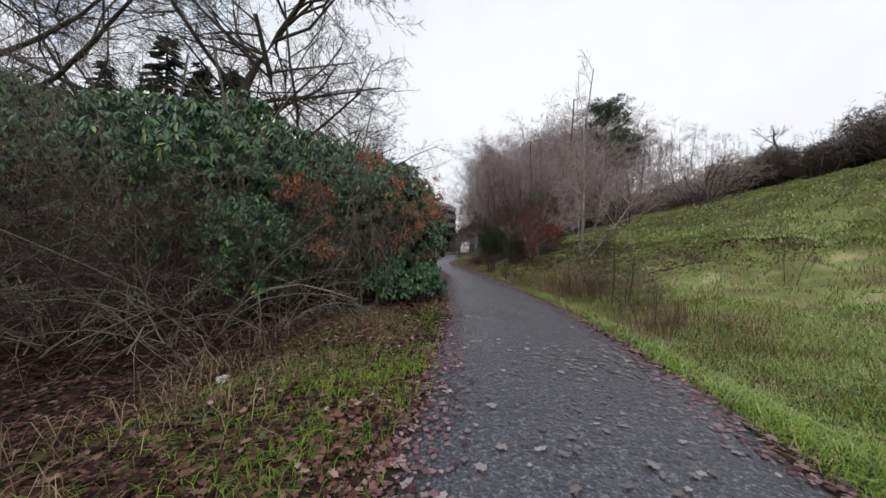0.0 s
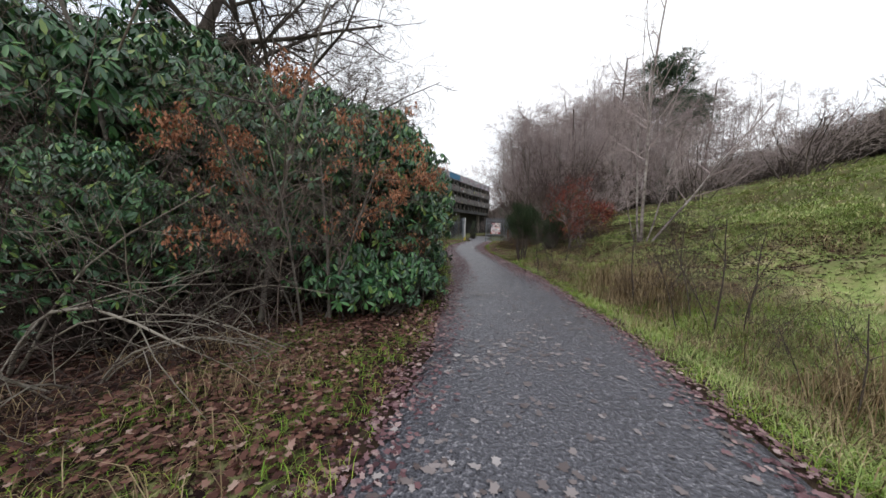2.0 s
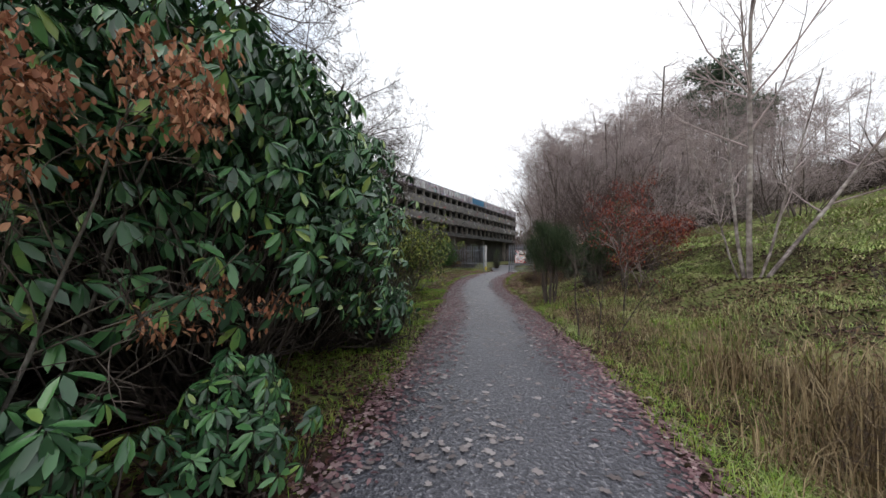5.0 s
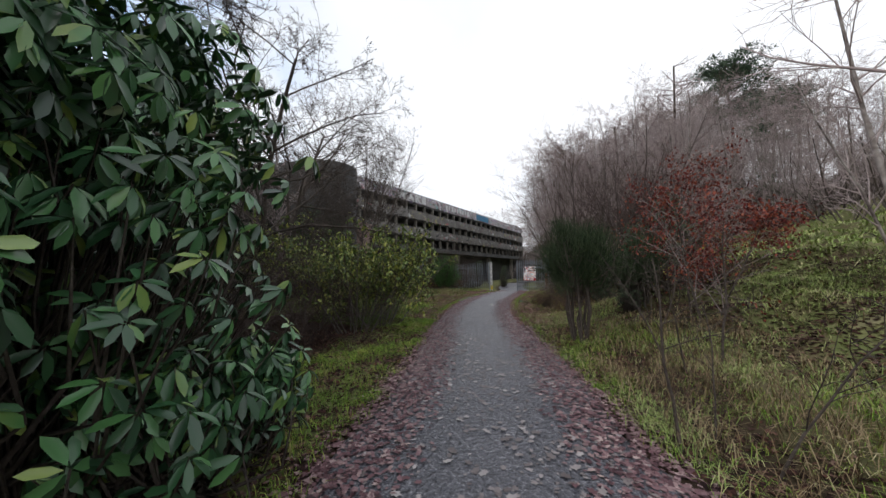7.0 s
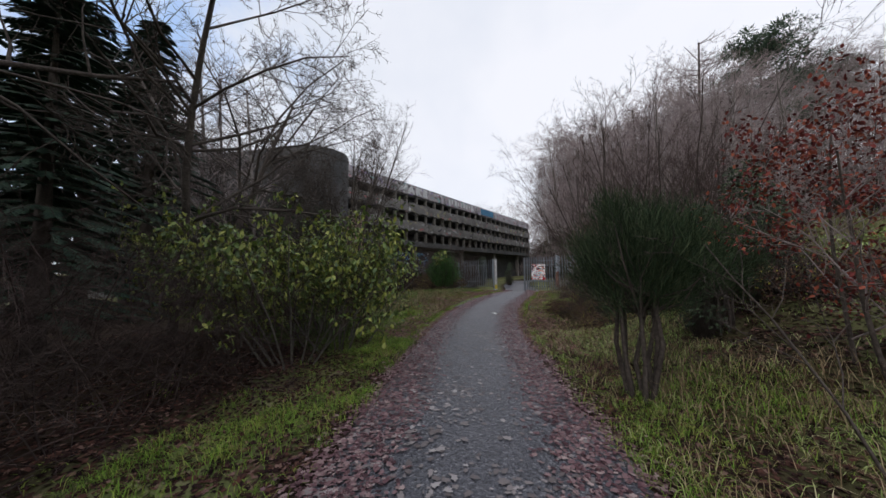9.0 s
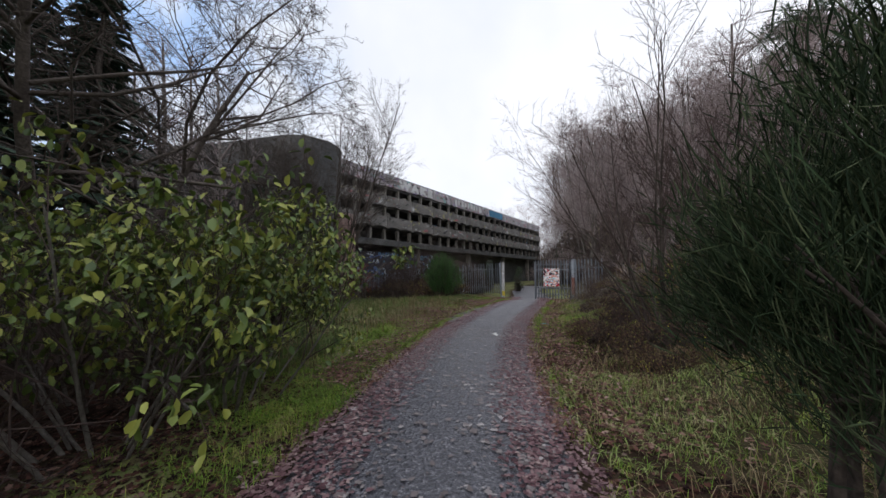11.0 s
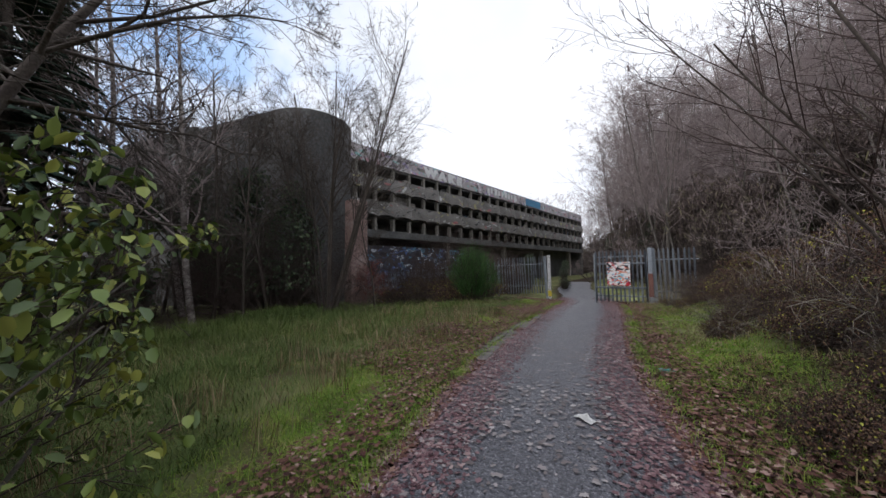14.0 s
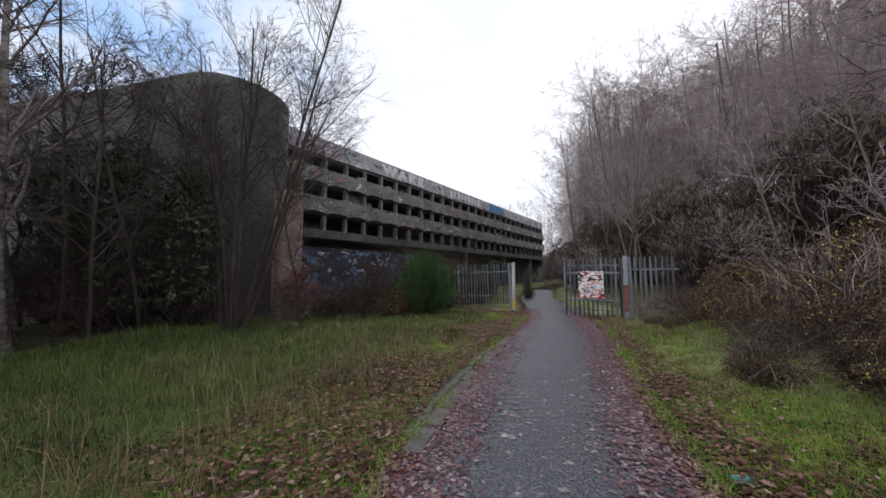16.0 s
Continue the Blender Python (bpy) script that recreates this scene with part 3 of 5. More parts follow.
BAY = 4.0
PANELS = [panel_mesh(BAY - 0.05, 1.3, 2, k) for k in range(3)]
TOPS = [panel_mesh(BAY - 0.03, 1.3, 0, k) for k in range(2)]
col = bpy.data.meshes.new("column")
bmc = box_into(bmesh.new(), (0.28, 0.4, 1.2), (0, 0, 0.6), 0, 0.03)
bmc.to_mesh(col)
bmc.free()
col.materials.append(M["concrete"])
for me in PANELS:
    me.materials.append(M["graffiti_low"])
for me in TOPS:
    me.materials.append(M["graffiti_top"])
pick = random.Random(5)
k = 0
a = A0 + BAY / 2
while a < A1:
    for z0, out, kind in ((10.78, 0.0, TOPS), (8.4, 0.12, PANELS), (6.1, 0.2, PANELS)):
        ob = new("balcony_panel", kind[k % len(kind)])
        ob.parent = building
        ob.matrix_basis = face_pose(a, out + pick.uniform(-0.02, 0.02), z0 + pick.uniform(-0.02, 0.02))
        k += 1
    for z0 in (9.65, 7.35, 4.85):
        for d in (-BAY / 2, 0):
            ob = new("column", col)
            ob.parent = building
            ob.matrix_basis = face_pose(a + d, -0.35, z0)
    if int(a) % 3 == 0:
        ob = new("pier", col)
        ob.parent = building
        ob.matrix_basis = face_pose(a, -0.8, -0.6) @ Matrix.Diagonal((1.8, 1.6, 4.2, 1))
    for z0, zh in ((8.45, 1.25), (6.2, 1.2), (10.0, 0.5)):
        if pick.random() < 0.7:
            e = a + pick.uniform(-1.6, 0.6)
            slab("partition", e, e + pick.uniform(0.5, 2.2), pick.uniform(-2.0, -0.7), 0.15, z0 + 1.22, z0 + 1.25 + zh * pick.uniform(0.4, 0.9), M[pick.choice(("darkconcrete", "concrete", "graffiti_low", "graffiti_wall"))])
        if pick.random() < 0.35:
            e = a + pick.uniform(-1.8, 1.2)
            slab("rubble_ledge", e, e + pick.uniform(0.3, 1.0), 0.02, 0.3, z0 + 1.26, z0 + 1.26 + pick.uniform(0.08, 0.3), M["concrete"])
    a += BAY
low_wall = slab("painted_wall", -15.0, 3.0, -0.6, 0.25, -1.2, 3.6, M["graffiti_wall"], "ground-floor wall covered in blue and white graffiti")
# white letters on the top band
LETTERS = -4.1
txt = bpy.data.curves.new("letters", "FONT")
txt.body, txt.size, txt.extrude, txt.align_x, txt.offset = "WAKE", 1.2, 0.01, "LEFT", 0.1
txt.space_character = 1.45
letters = new("letters", txt)
txt.materials.append(M["whitepaint"])
letters.parent = building
tagged(letters, "white painted graffiti letters")
letters.matrix_basis = face_pose(LETTERS, 0.06, 11.0) @ Matrix.Rotation(math.pi / 2, 4, "X") @ Matrix.Diagonal((1.4, 1, 1, 1))

slab("blue_paint", 17.5, 22.5, 0.035, 0.03, 10.9, 11.95, M["bluepaint"], "blue spray-painted panel on the top band")
for i in range(9):
    slab("scribble", 7.2 + i * 0.85, 7.2 + i * 0.85 + (0.5, 0.34, 0.62)[i % 3], 0.035, 0.03, 11.05 + 0.1 * (i % 2), 11.75 + 0.08 * (i % 3), M["whitepaint"], "pale spray-painted scribble")
end_pier = part("end_pier", box_into(bmesh.new(), (0.95, 0.6, 6.0), (0, 0, 0), 0, 0.04), M["pinkpaint"], building, "flaking pink-washed pier at the building's end")
end_pier.matrix_basis = pose(-13.3, 31.1, 1.9, 0, 0, 82)

# ---- the round-cornered block ----
outline = [(-34, 24.1), (-27.2, 25.7), (-21.6, 27.0)]
cx0, cy0, rad0 = -16.35, 30.5, 2.15
wall_dir = math.atan2(1.3, 5.6)
for i in range(19):
    a = -math.pi / 2 + wall_dir + (math.pi - 0.5) * i / 18
    outline.append((cx0 + rad0 * math.cos(a), cy0 + rad0 * math.sin(a)))
outline += [(-24, 34.5), (-36, 31)]
block = thing("stair_block", 0, 0, 0, "dark concrete block with a rounded corner behind trees", "building")
bm = bmesh.new()
low = [bm.verts.new((x, y, -1.2)) for x, y in outline]
bm.faces.new(low)
up = bmesh.ops.extrude_face_region(bm, geom=bm.faces[:])
bmesh.ops.translate(bm, vec=(0, 0, 10.5), verts=[v for v in up["geom"] if isinstance(v, bmesh.types.BMVert)])
bmesh.ops.recalc_face_normals(bm, faces=bm.faces[:])
part("wall", bm, M["darkconcrete"], block)
bm = bmesh.new()
box_into(bm, (7.0, 0.5, 0.35), (-25.2, 26.4, 9.32), math.atan2(1.3, 5.6))
part("coping", bm, M["darkconcrete"], block)


# ---- fence and gate ----
def pale_mesh(height, seed):
    """A steel fence pale: folded strip with a split, pointed head."""
    bm = bmesh.new()
    w, d = 0.034, 0.014
    prof = [(-w, d), (-w * 0.45, 0), (0, d * 0.7), (w * 0.45, 0), (w, d)]
    rows = []
    for z, q in ((0, 1), (height - 0.09, 1), (height, 0.25)):
        rows.append([bm.verts.new((x * q, y, z)) for x, y in prof])
    for a, b in zip(rows, rows[1:]):
        for i in range(4):
            bm.faces.new((a[i], a[i + 1], b[i + 1], b[i]))
    bmesh.ops.solidify(bm, geom=bm.faces[:], thickness=0.004)
    me = bpy.data.meshes.new("pale")
    bm.to_mesh(me)
    bm.free()
    me.materials.append(M["galv"])
    return me


PALE = pale_mesh(2.15, 1)


def fence_run(name, p, q, top, label, spacing=0.152, post_every=2.75, skip=0.0):
    """A palisade run between two plan points; top: height of the pale tips at each end."""
    length = math.hypot(q[0] - p[0], q[1] - p[1])
    turn = math.atan2(q[1] - p[1], q[0] - p[0])
    drop = math.atan2(top[1] - top[0], length)
    f = new(name)
    f.matrix_basis = Matrix.Translation((p[0], p[1], top[0] - 2.2)) @ Matrix.Rotation(turn, 4, "Z") @ Matrix.Rotation(-drop, 4, "Y")
    tagged(f, label, "fence")
    rnd = random.Random(len(name) + int(length * 10))
    for i in range(int(length / spacing)):
        ob = new("pale", PALE)
        ob.parent = f
        ob.matrix_basis = pose(0.08 + i * spacing, -0.03, 0.05, rnd.uniform(-0.6, 0.6), rnd.uniform(-1.2, 1.2), rnd.uniform(-4, 4))
    for z in (0.5, 1.75):
        part("rail", box_into(bmesh.new(), (length, 0.045, 0.045), (length / 2, 0.02, z), 0, 0.006), M["galv"], f)
    for i in range(int(length / post_every) + 1):
        part("post", box_into(bmesh.new(), (0.1, 0.06, 2.5), (min(i * post_every, length), 0.06, 0.95), 0, 0.008), M["galv"], f)
    return f


fence_run("palisade_fence", (-6.3, 39.05), (-9.3, 38.4), (2.08, 2.0), "grey galvanised steel palisade fence beside the gate")
fence_run("palisade_fence", (-9.4, 38.38), (-17.5, 36.2), (2.0, 1.0), "grey steel palisade fence half hidden by shrubs")
fence_run("palisade_fence", (-1.1, 35.72), (0.35, 35.8), (2.12, 2.12), "grey steel palisade fence beside brambles")

post = thing("gate_post", -6.16, 39.09, -0.37, "white painted steel gate post with black scribbles", "gate post")
part("shaft", box_into(bmesh.new(), (0.16, 0.16, 2.5), (0, 0, 1.23), 0, 0.015), M["whitepost"], post)
part("foot_band", box_into(bmesh.new(), (0.17, 0.17, 0.35), (0, 0, 0.3), 0, 0.015), M["yellowband"], post, "yellow painted foot")
post = thing("gate_post", -1.2, 35.7, -0.2, "grey gate post with peeling red paint", "gate post")
part("shaft", box_into(bmesh.new(), (0.15, 0.15, 2.4), (0, 0, 1.15), 0, 0.015), M["galv"], post)
part("paint_patch", box_into(bmesh.new(), (0.16, 0.16, 0.95), (0, 0, 0.85), 0, 0.015), M["rust"], post, "peeling dull red paint")

gate = thing("metal_gate", -3.27, 35.82, -0.17, "open grey steel palisade gate with a board fixed on it", "gate", rz=-2.5)
for i in range(13):
    ob = new("pale", PALE)
    ob.parent = gate
    ob.matrix_basis = pose(0.06 + i * 0.155, -0.03, 0.12, 0, random.uniform(-0.8, 0.8), 0)
for z in (0.35, 0.68, 1.7, 2.0):
    part("rail", box_into(bmesh.new(), (1.95, 0.05, 0.05), (0.98, 0.02, z), 0, 0.006), M["galv"], gate)
for x in (0.02, 1.94):
    part("upright", box_into(bmesh.new(), (0.06, 0.06, 2.15), (x, 0.02, 1.1), 0, 0.008), M["galv"], gate)
for z in (0.72, 1.72):
    part("front_bar", box_into(bmesh.new(), (1.85, 0.03, 0.035), (0.98, -0.075, z), 0, 0.006), M["galv"], gate, "pale grey flat bar")
board = thing("notice_board", -2.33, 35.68, 0.62, "weathered white notice board covered in graffiti and stickers", "sign", rz=-2.5)
part("panel", box_into(bmesh.new(), (0.86, 0.015, 0.98), (0, 0, 0.49), 0, 0.003), M["sign"], board)

# ---- kerb stones along the path ----
kerb = new("kerb")
tagged(kerb, "row of worn grey stone kerb blocks", "kerb", kind="structure")
stone_meshes = []
for k in range(3):
    bm = box_into(bmesh.new(), (0.2, 0.44, 0.16), (0, 0, 0), 0, 0.025)
    for v in bm.verts:
        v.co += Vector((random.uniform(-0.012, 0.012), random.uniform(-0.015, 0.015), random.uniform(-0.01, 0.01)))
    me = bpy.data.meshes.new("kerb_stone")
    bm.to_mesh(me)
    bm.free()
    me.materials.append(M["stone"])
    stone_meshes.append(me)
for row in range(2):
    for i in range(11 - 3 * row):
        y = 25.2 + row * 0.25 + i * 0.47
        x = float(centre_x(y)) - 1.08 - row * 0.23
        ob = new("kerb_stone", stone_meshes[(i + row) % 3])
        ob.parent = kerb
        ob.matrix_basis = pose(x + random.uniform(-0.02, 0.02), y, -0.05 + random.uniform(-0.012, 0.008), random.uniform(-2, 2), random.uniform(-2, 2), 7 + random.uniform(-3, 3))


# ---- trees and shrubs: kinds ----
def G(x, y):
    return float(ground(x, y))


OAK = [(16, 0.62, 60, 0.07, 0.02), (10, 0.55, 52, 0.2, 0.01), (7, 0.5, 48, 0.22, 0.0), (6, 0.5, 45, 0.24, -0.02), (0, 0, 0, 0.22, -0.02)]
BIRCH = [(24, 0.28, 40, 0.03, 0.01), (8, 0.5, 38, 0.1, 0.01), (6, 0.55, 40, 0.16, -0.06), (0, 0, 0, 0.18, -0.1)]
LARCH = [(60, 0.2, 78, 0.012, 0.03), (7, 0.4, 55, 0.07, 0.02), (0, 0, 0, 0.1, 0)]
WILLOW = [(9, 0.45, 32, 0.06, 0.03), (6, 0.5, 35, 0.1, 0.04), (3, 0.5, 38, 0.14, 0.02), (0, 0, 0, 0.14, 0)]
TANGLE = [(8, 0.6, 55, 0.17, -0.10), (5, 0.6, 55, 0.2, -0.03), (3, 0.5, 50, 0.22, 0), (0, 0, 0, 0.22, 0)]
WOOD_A = [(17, 0.42, 48, 0.05, 0.01), (9, 0.5, 45, 0.12, 0.01), (7, 0.55, 45, 0.18, -0.02), (0, 0, 0, 0.18, -0.02)]
WOOD_B = [(22, 0.33, 48, 0.04, 0.01), (9, 0.55, 44, 0.12, 0.0), (6, 0.6, 45, 0.18, -0.05), (0, 0, 0, 0.18, -0.08)]
HEDGE = [(6, 0.5, 36, 0.08, 0.02), (4, 0.55, 40, 0.12, 0.02), (3, 0.55, 42, 0.16, 0), (0, 0, 0, 0.16, 0)]
GNARL = [(11, 0.5, 60, 0.12, 0.02), (6, 0.55, 52, 0.22, 0.01), (5, 0.5, 48, 0.24, 0.0), (0, 0, 0, 0.22, 0)]
SAPLING = [(7, 0.5, 45, 0.06, 0.03), (4, 0.45, 45, 0.1, 0.02), (0, 0, 0, 0.12, 0)]


def leaf_mesh(name, P, D, length, width, mat, droop=0.3, fold=0.2):
    n = len(P)
    N = unit(np.stack([rng.normal(0, 0.5, n), rng.normal(0, 0.5, n), np.ones(n)], 1))
    D = unit(D + rng.normal(0, 0.5, (n, 3)) + np.array([[0, 0, -droop]]))
    return mesh_of(name, *leaves(P, D, N, length * rng.uniform(0.7, 1.2, n), width * rng.uniform(0.7, 1.2, n), fold), mat)


def blob_points(blobs, n, hollow=0.55):
    """Points in the outer part of several lumpy ellipsoids (centre, radii), and the way outwards."""
    P, D = [], []
    for (c, r), k in zip(blobs, np.full(len(blobs), n // len(blobs))):
        d = unit(rng.normal(0, 1, (k, 3)))
        d[:, 2] = np.where(d[:, 2] < -0.4, -d[:, 2], d[:, 2])
        f = rng.uniform(hollow ** 3, 1, k) ** (1 / 3) * (1 + 0.16 * np.sin(d[:, 0] * 7 + c[0]) * np.cos(d[:, 1] * 6 + d[:, 2] * 5))
        P.append(np.array(c) + d * f[:, None] * np.array(r))
        D.append(d)
    return np.concatenate(P), np.concatenate(D)


def whorl_bush(name, seed, blobs, whorls, per=7, length=0.128, width=0.042, mat=None, hollow=0.55, height=3.0):
    """An evergreen bush: rosettes of drooping long leaves on branching stems."""
    global rng
    keep, rng = rng, np.random.default_rng(seed)
    P, D = blob_points(blobs, whorls, hollow)
    ok = P[:, 2] > 0.12
    P, D = P[ok], D[ok]
    axis = unit(D * 0.8 + np.array([[0, 0, 0.55]]) + rng.normal(0, 0.25, D.shape))
    n = len(P)
    a = rng.uniform(0, 2 * np.pi, n)[:, None] + np.arange(per)[None] * 2 * np.pi / per + rng.normal(0, 0.2, (n, per))
    u = unit(np.cross(axis, np.array([[0.3, 0.2, 1.0]])))
    v = np.cross(axis, u)
    out = u[:, None] * np.cos(a)[..., None] + v[:, None] * np.sin(a)[..., None]
    lift = rng.normal(-0.45, 0.4, (n, 1, 1)) + rng.normal(0, 0.15, (n, per, 1))
    d = unit(out + axis[:, None] * lift + np.array([0, 0, -0.5]))
    N = unit(axis[:, None] * 0.9 + np.array([0, 0, 0.4]) + 0 * d)
    L = rng.uniform(0.75, 1.15, (n, per)) * length * rng.uniform(0.8, 1.2, (n, 1))
    base = P[:, None] + d * 0.012
    lm = mesh_of(name + "_foliage", *leaves(base.reshape(-1, 3), d.reshape(-1, 3), N.reshape(-1, 3), L.ravel(), (L * width / length).ravel(), 0.12), mat)
    lines = []
    for i in range(min(len(P), 420)):
        p = P[i]
        foot = np.array([p[0] * 0.25, p[1] * 0.25, max(0.0, p[2] * 0.15)])
        mid = foot * 0.4 + p * 0.6 + rng.normal(0, 0.1, 3) - np.array([0, 0, 0.15])
        k1 = foot * 0.75 + p * 0.25 + rng.normal(0, 0.08, 3)
        lines.append((np.array([foot, k1, mid, p]), np.array([0.018, 0.014, 0.009, 0.004]), 3))
    sm = mesh_of(name + "_stems", *tubes(lines), M["bark"], True)
    rng = keep
    return lm, sm


def conifer_mesh(name, seed, height, radius, mat, droop=0.25, gap=0.28):
    """A spruce: whorls of drooping boughs set with flat sprays."""
    r = np.random.default_rng(seed)
    lines = [(np.stack([np.zeros(7), np.zeros(7), np.linspace(-0.2, height, 7)], 1), np.linspace(0.022 * height, 0.02, 7), 0)]
    P, D = [], []
    z = 0.12 * height
    while z < height * 0.98:
        f = 1 - z / height
        for i in range(int(5 + 3 * f)):
            a = r.uniform(0, 2 * np.pi)
            ln = radius * (f ** 0.8) * r.uniform(0.7, 1.15) + 0.15
            t = np.linspace(0, 1, 5)
            pts = np.stack([np.cos(a) * ln * t, np.sin(a) * ln * t, z + ln * (0.15 * t - droop * t ** 1.5 * 1.6)], 1)
            lines.append((pts, np.linspace(0.02, 0.005, 5), 2))
            k = int(26 + ln * 105)
            u = r.uniform(0.12, 1, k)
            q = np.stack([np.interp(u, t, pts[:, j]) for j in range(3)], 1)
            side = np.array([-np.sin(a), np.cos(a), 0]) * r.choice([-1, 1], k)[:, None]
            P.append(q)
            D.append(np.array([np.cos(a), np.sin(a), 0]) * 0.7 + side * r.uniform(0.3, 1.1, (k, 1)) + np.array([0, 0, -0.35]))
        z += gap * (0.6 + f)
    P, D = np.concatenate(P), unit(np.concatenate(D))
    n = len(P)
    lm = mesh_of(name + "_foliage", *leaves(P, D, np.tile([[0.1, 0.1, 1.0]], (n, 1)), r.uniform(0.12, 0.34, n), r.uniform(0.03, 0.06, n), -0.25), mat)
    return mesh_of(name + "_trunk", *tubes(lines), M["bark"], True), lm


def pine_meshes(name, seed, height, spreadr, clear):
    """A Scots pine: tall stem, flat-topped crown of needle tufts."""
    r = np.random.default_rng(seed)
    out = []
    grow(r, (0, 0, -0.2), (0.04, 0.02, 1), height, 0.016 * height, 0, [(0, 0, 0, 0.02, 0)], out)
    stem = out[0][0]
    P, D = [], []
    for i in range(34):
        f = r.uniform(clear, 1.0)
        p = np.array([np.interp(f, np.linspace(0, 1, 7), stem[:, j]) for j in range(3)])
        a = r.uniform(0, 2 * np.pi)
        ln = spreadr * r.uniform(0.5, 1.0) * (1.1 - 0.6 * abs(f - 0.82) / 0.3)
        t = np.linspace(0, 1, 5)
        pts = p + np.stack([np.cos(a) * ln * t, np.sin(a) * ln * t, ln * (0.22 * t + 0.1 * t * t)], 1)
        out.append((pts, np.linspace(0.06, 0.015, 5), 2))
        for c in range(5):
            ctr = pts[2 + c % 3] + r.normal(0, 0.35, 3) * np.array([1, 1, 0.45]) * ln * 0.3
            k = 70
            d = unit(r.normal(0, 1, (k, 3)) + np.array([0, 0, 0.35]))
            P.append(ctr + d * r.uniform(0.05, 0.55, (k, 1)) * np.array([1.1, 1.1, 0.55]))
            D.append(d)
    P, D = np.concatenate(P), np.concatenate(D)
    n = len(P)
    lm = mesh_of(name + "_foliage", *leaves(P, D, unit(r.normal(0, 1, (n, 3))), r.uniform(0.18, 0.34, n), r.uniform(0.04, 0.08, n), 0.2), M["pine"])
    return mesh_of(name + "_trunk", *tubes(out), M["bark"], True), lm


# ---- the thicket beside the start of the path ----
RH_A = whorl_bush("rhododendron_tall", 11, [((0, 0, 1.1), (1.15, 1.2, 1.15)), ((0.1, -0.2, 2.1), (1.0, 1.05, 1.0)), ((-0.5, 0.4, 2.5), (0.95, 0.95, 0.9)), ((0.3, 0.5, 1.5), (0.95, 1.0, 1.3))], 1800, mat=M["rhodo"], hollow=0.5)
RH_B = whorl_bush("rhododendron_wide", 12, [((0, 0, 1.5), (1.7, 1.6, 1.5)), ((0.5, 0.3, 2.5), (1.3, 1.3, 0.9)), ((-0.9, -0.2, 2.2), (1.2, 1.2, 1.1))], 1900, mat=M["rhodo"], hollow=0.6)
RH_C = whorl_bush("rhododendron_low", 13, [((0, 0, 0.45), (0.6, 0.6, 0.42)), ((0.2, 0.15, 0.75), (0.4, 0.4, 0.35))], 200, length=0.13, width=0.042, mat=M["rhodo"], hollow=0.3)
FS = ("foliage", "stem")
RH = "dark green rhododendron bush with drooping glossy leaves"
for x, y, rz, sc, me, lab in ((-0.3, 11.7, 0, 1.0, RH_A, RH + " beside the path"), (-0.72, 13.25, 130, 1.0, RH_A, RH + " over the path edge"), (-2.7, 11.7, 40, 1.2, RH_B, RH), (-4.9, 10.6, 170, 1.4, RH_B, RH), (-4.3, 13.0, 250, 1.2, RH_B, RH), (-7.4, 9.0, 90, 1.4, RH_B, RH), (-1.1, 10.6, 210, 0.85, RH_A, RH), (-1.35, 8.5, 20, 0.62, RH_A, RH), (-3.1, 9.3, 300, 1.05, RH_B, RH), (-5.6, 8.0, 60, 1.1, RH_B, RH), (-2.1, 9.9, 120, 1.0, RH_A, RH)):
    plant("rhododendron", me, x, y, G(x, y) - 0.05, lab, "bush", "rhododendrons", rz, sc, FS)
for x, y, rz, sc in ((0.62, 10.45, 0, 0.8), (0.8, 11.3, 100, 0.65), (0.1, 10.2, 40, 0.9), (-0.15, 13.75, 200, 0.95), (-0.4, 14.2, 320, 0.8)):
    plant("rhododendron", RH_C, x, y, G(x, y) - 0.02, "low bright green rhododendron with spreading leaf rosettes", "bush", "low rhododendrons", rz, sc, FS)

TG = [tree_meshes("tangle", 20 + k, 2.6, 0.009, TANGLE, M["darktwig"], M["darktwig"], 11, 0.9, floor=0.0019)[:2] for k in range(3)]
for i, (x, y, sc) in enumerate(((-0.45, 9.2, 0.8), (-0.6, 8.4, 0.8), (-1.5, 7.7, 1.0), (-2.2, 7.3, 1.0), (-3.2, 7.2, 1.1), (-4.2, 6.6, 1.1), (-1.9, 9.6, 1.2), (-3.4, 8.8, 1.25), (-5.4, 6.6, 1.2), (-1.6, 10.1, 1.0), (-6.4, 7.4, 1.2), (-4.6, 8.0, 1.3), (-2.6, 6.9, 0.7))):
    plant("bare_shrub", TG[i % 3], x, y, G(x, y), "tangled leafless shrub of pale dry twigs", "shrub", "tangled shrubs", i * 77.0, sc, ("stem", "crown"))

TP = [tree_meshes("twiggy", 24 + k, 3.3, 0.0095, [(12, 0.5, 48, 0.09, 0.0), (7, 0.5, 48, 0.16, -0.01), (5, 0.5, 48, 0.2, 0), (0, 0, 0, 0.22, 0)], M["paletwig"], M["paletwig"], 5, 0.75, floor=0.0018)[:2] for k in range(2)]
for i, (x, y, sc) in enumerate(((-0.9, 8.9, 0.95), (-2.1, 8.0, 1.05), (-3.6, 7.3, 1.15), (-5.2, 6.9, 1.3), (-1.5, 9.7, 1.2), (-3.0, 8.2, 1.25), (-0.3, 9.6, 0.8), (-6.6, 6.4, 1.35), (-4.5, 8.4, 1.45))):
    plant("bare_shrub", TP[i % 2], x, y, G(x, y), "leafless shrub of fine grey twigs before evergreens", "shrub", "grey twig shrubs", i * 67.0, sc, ("stem", "crown"))
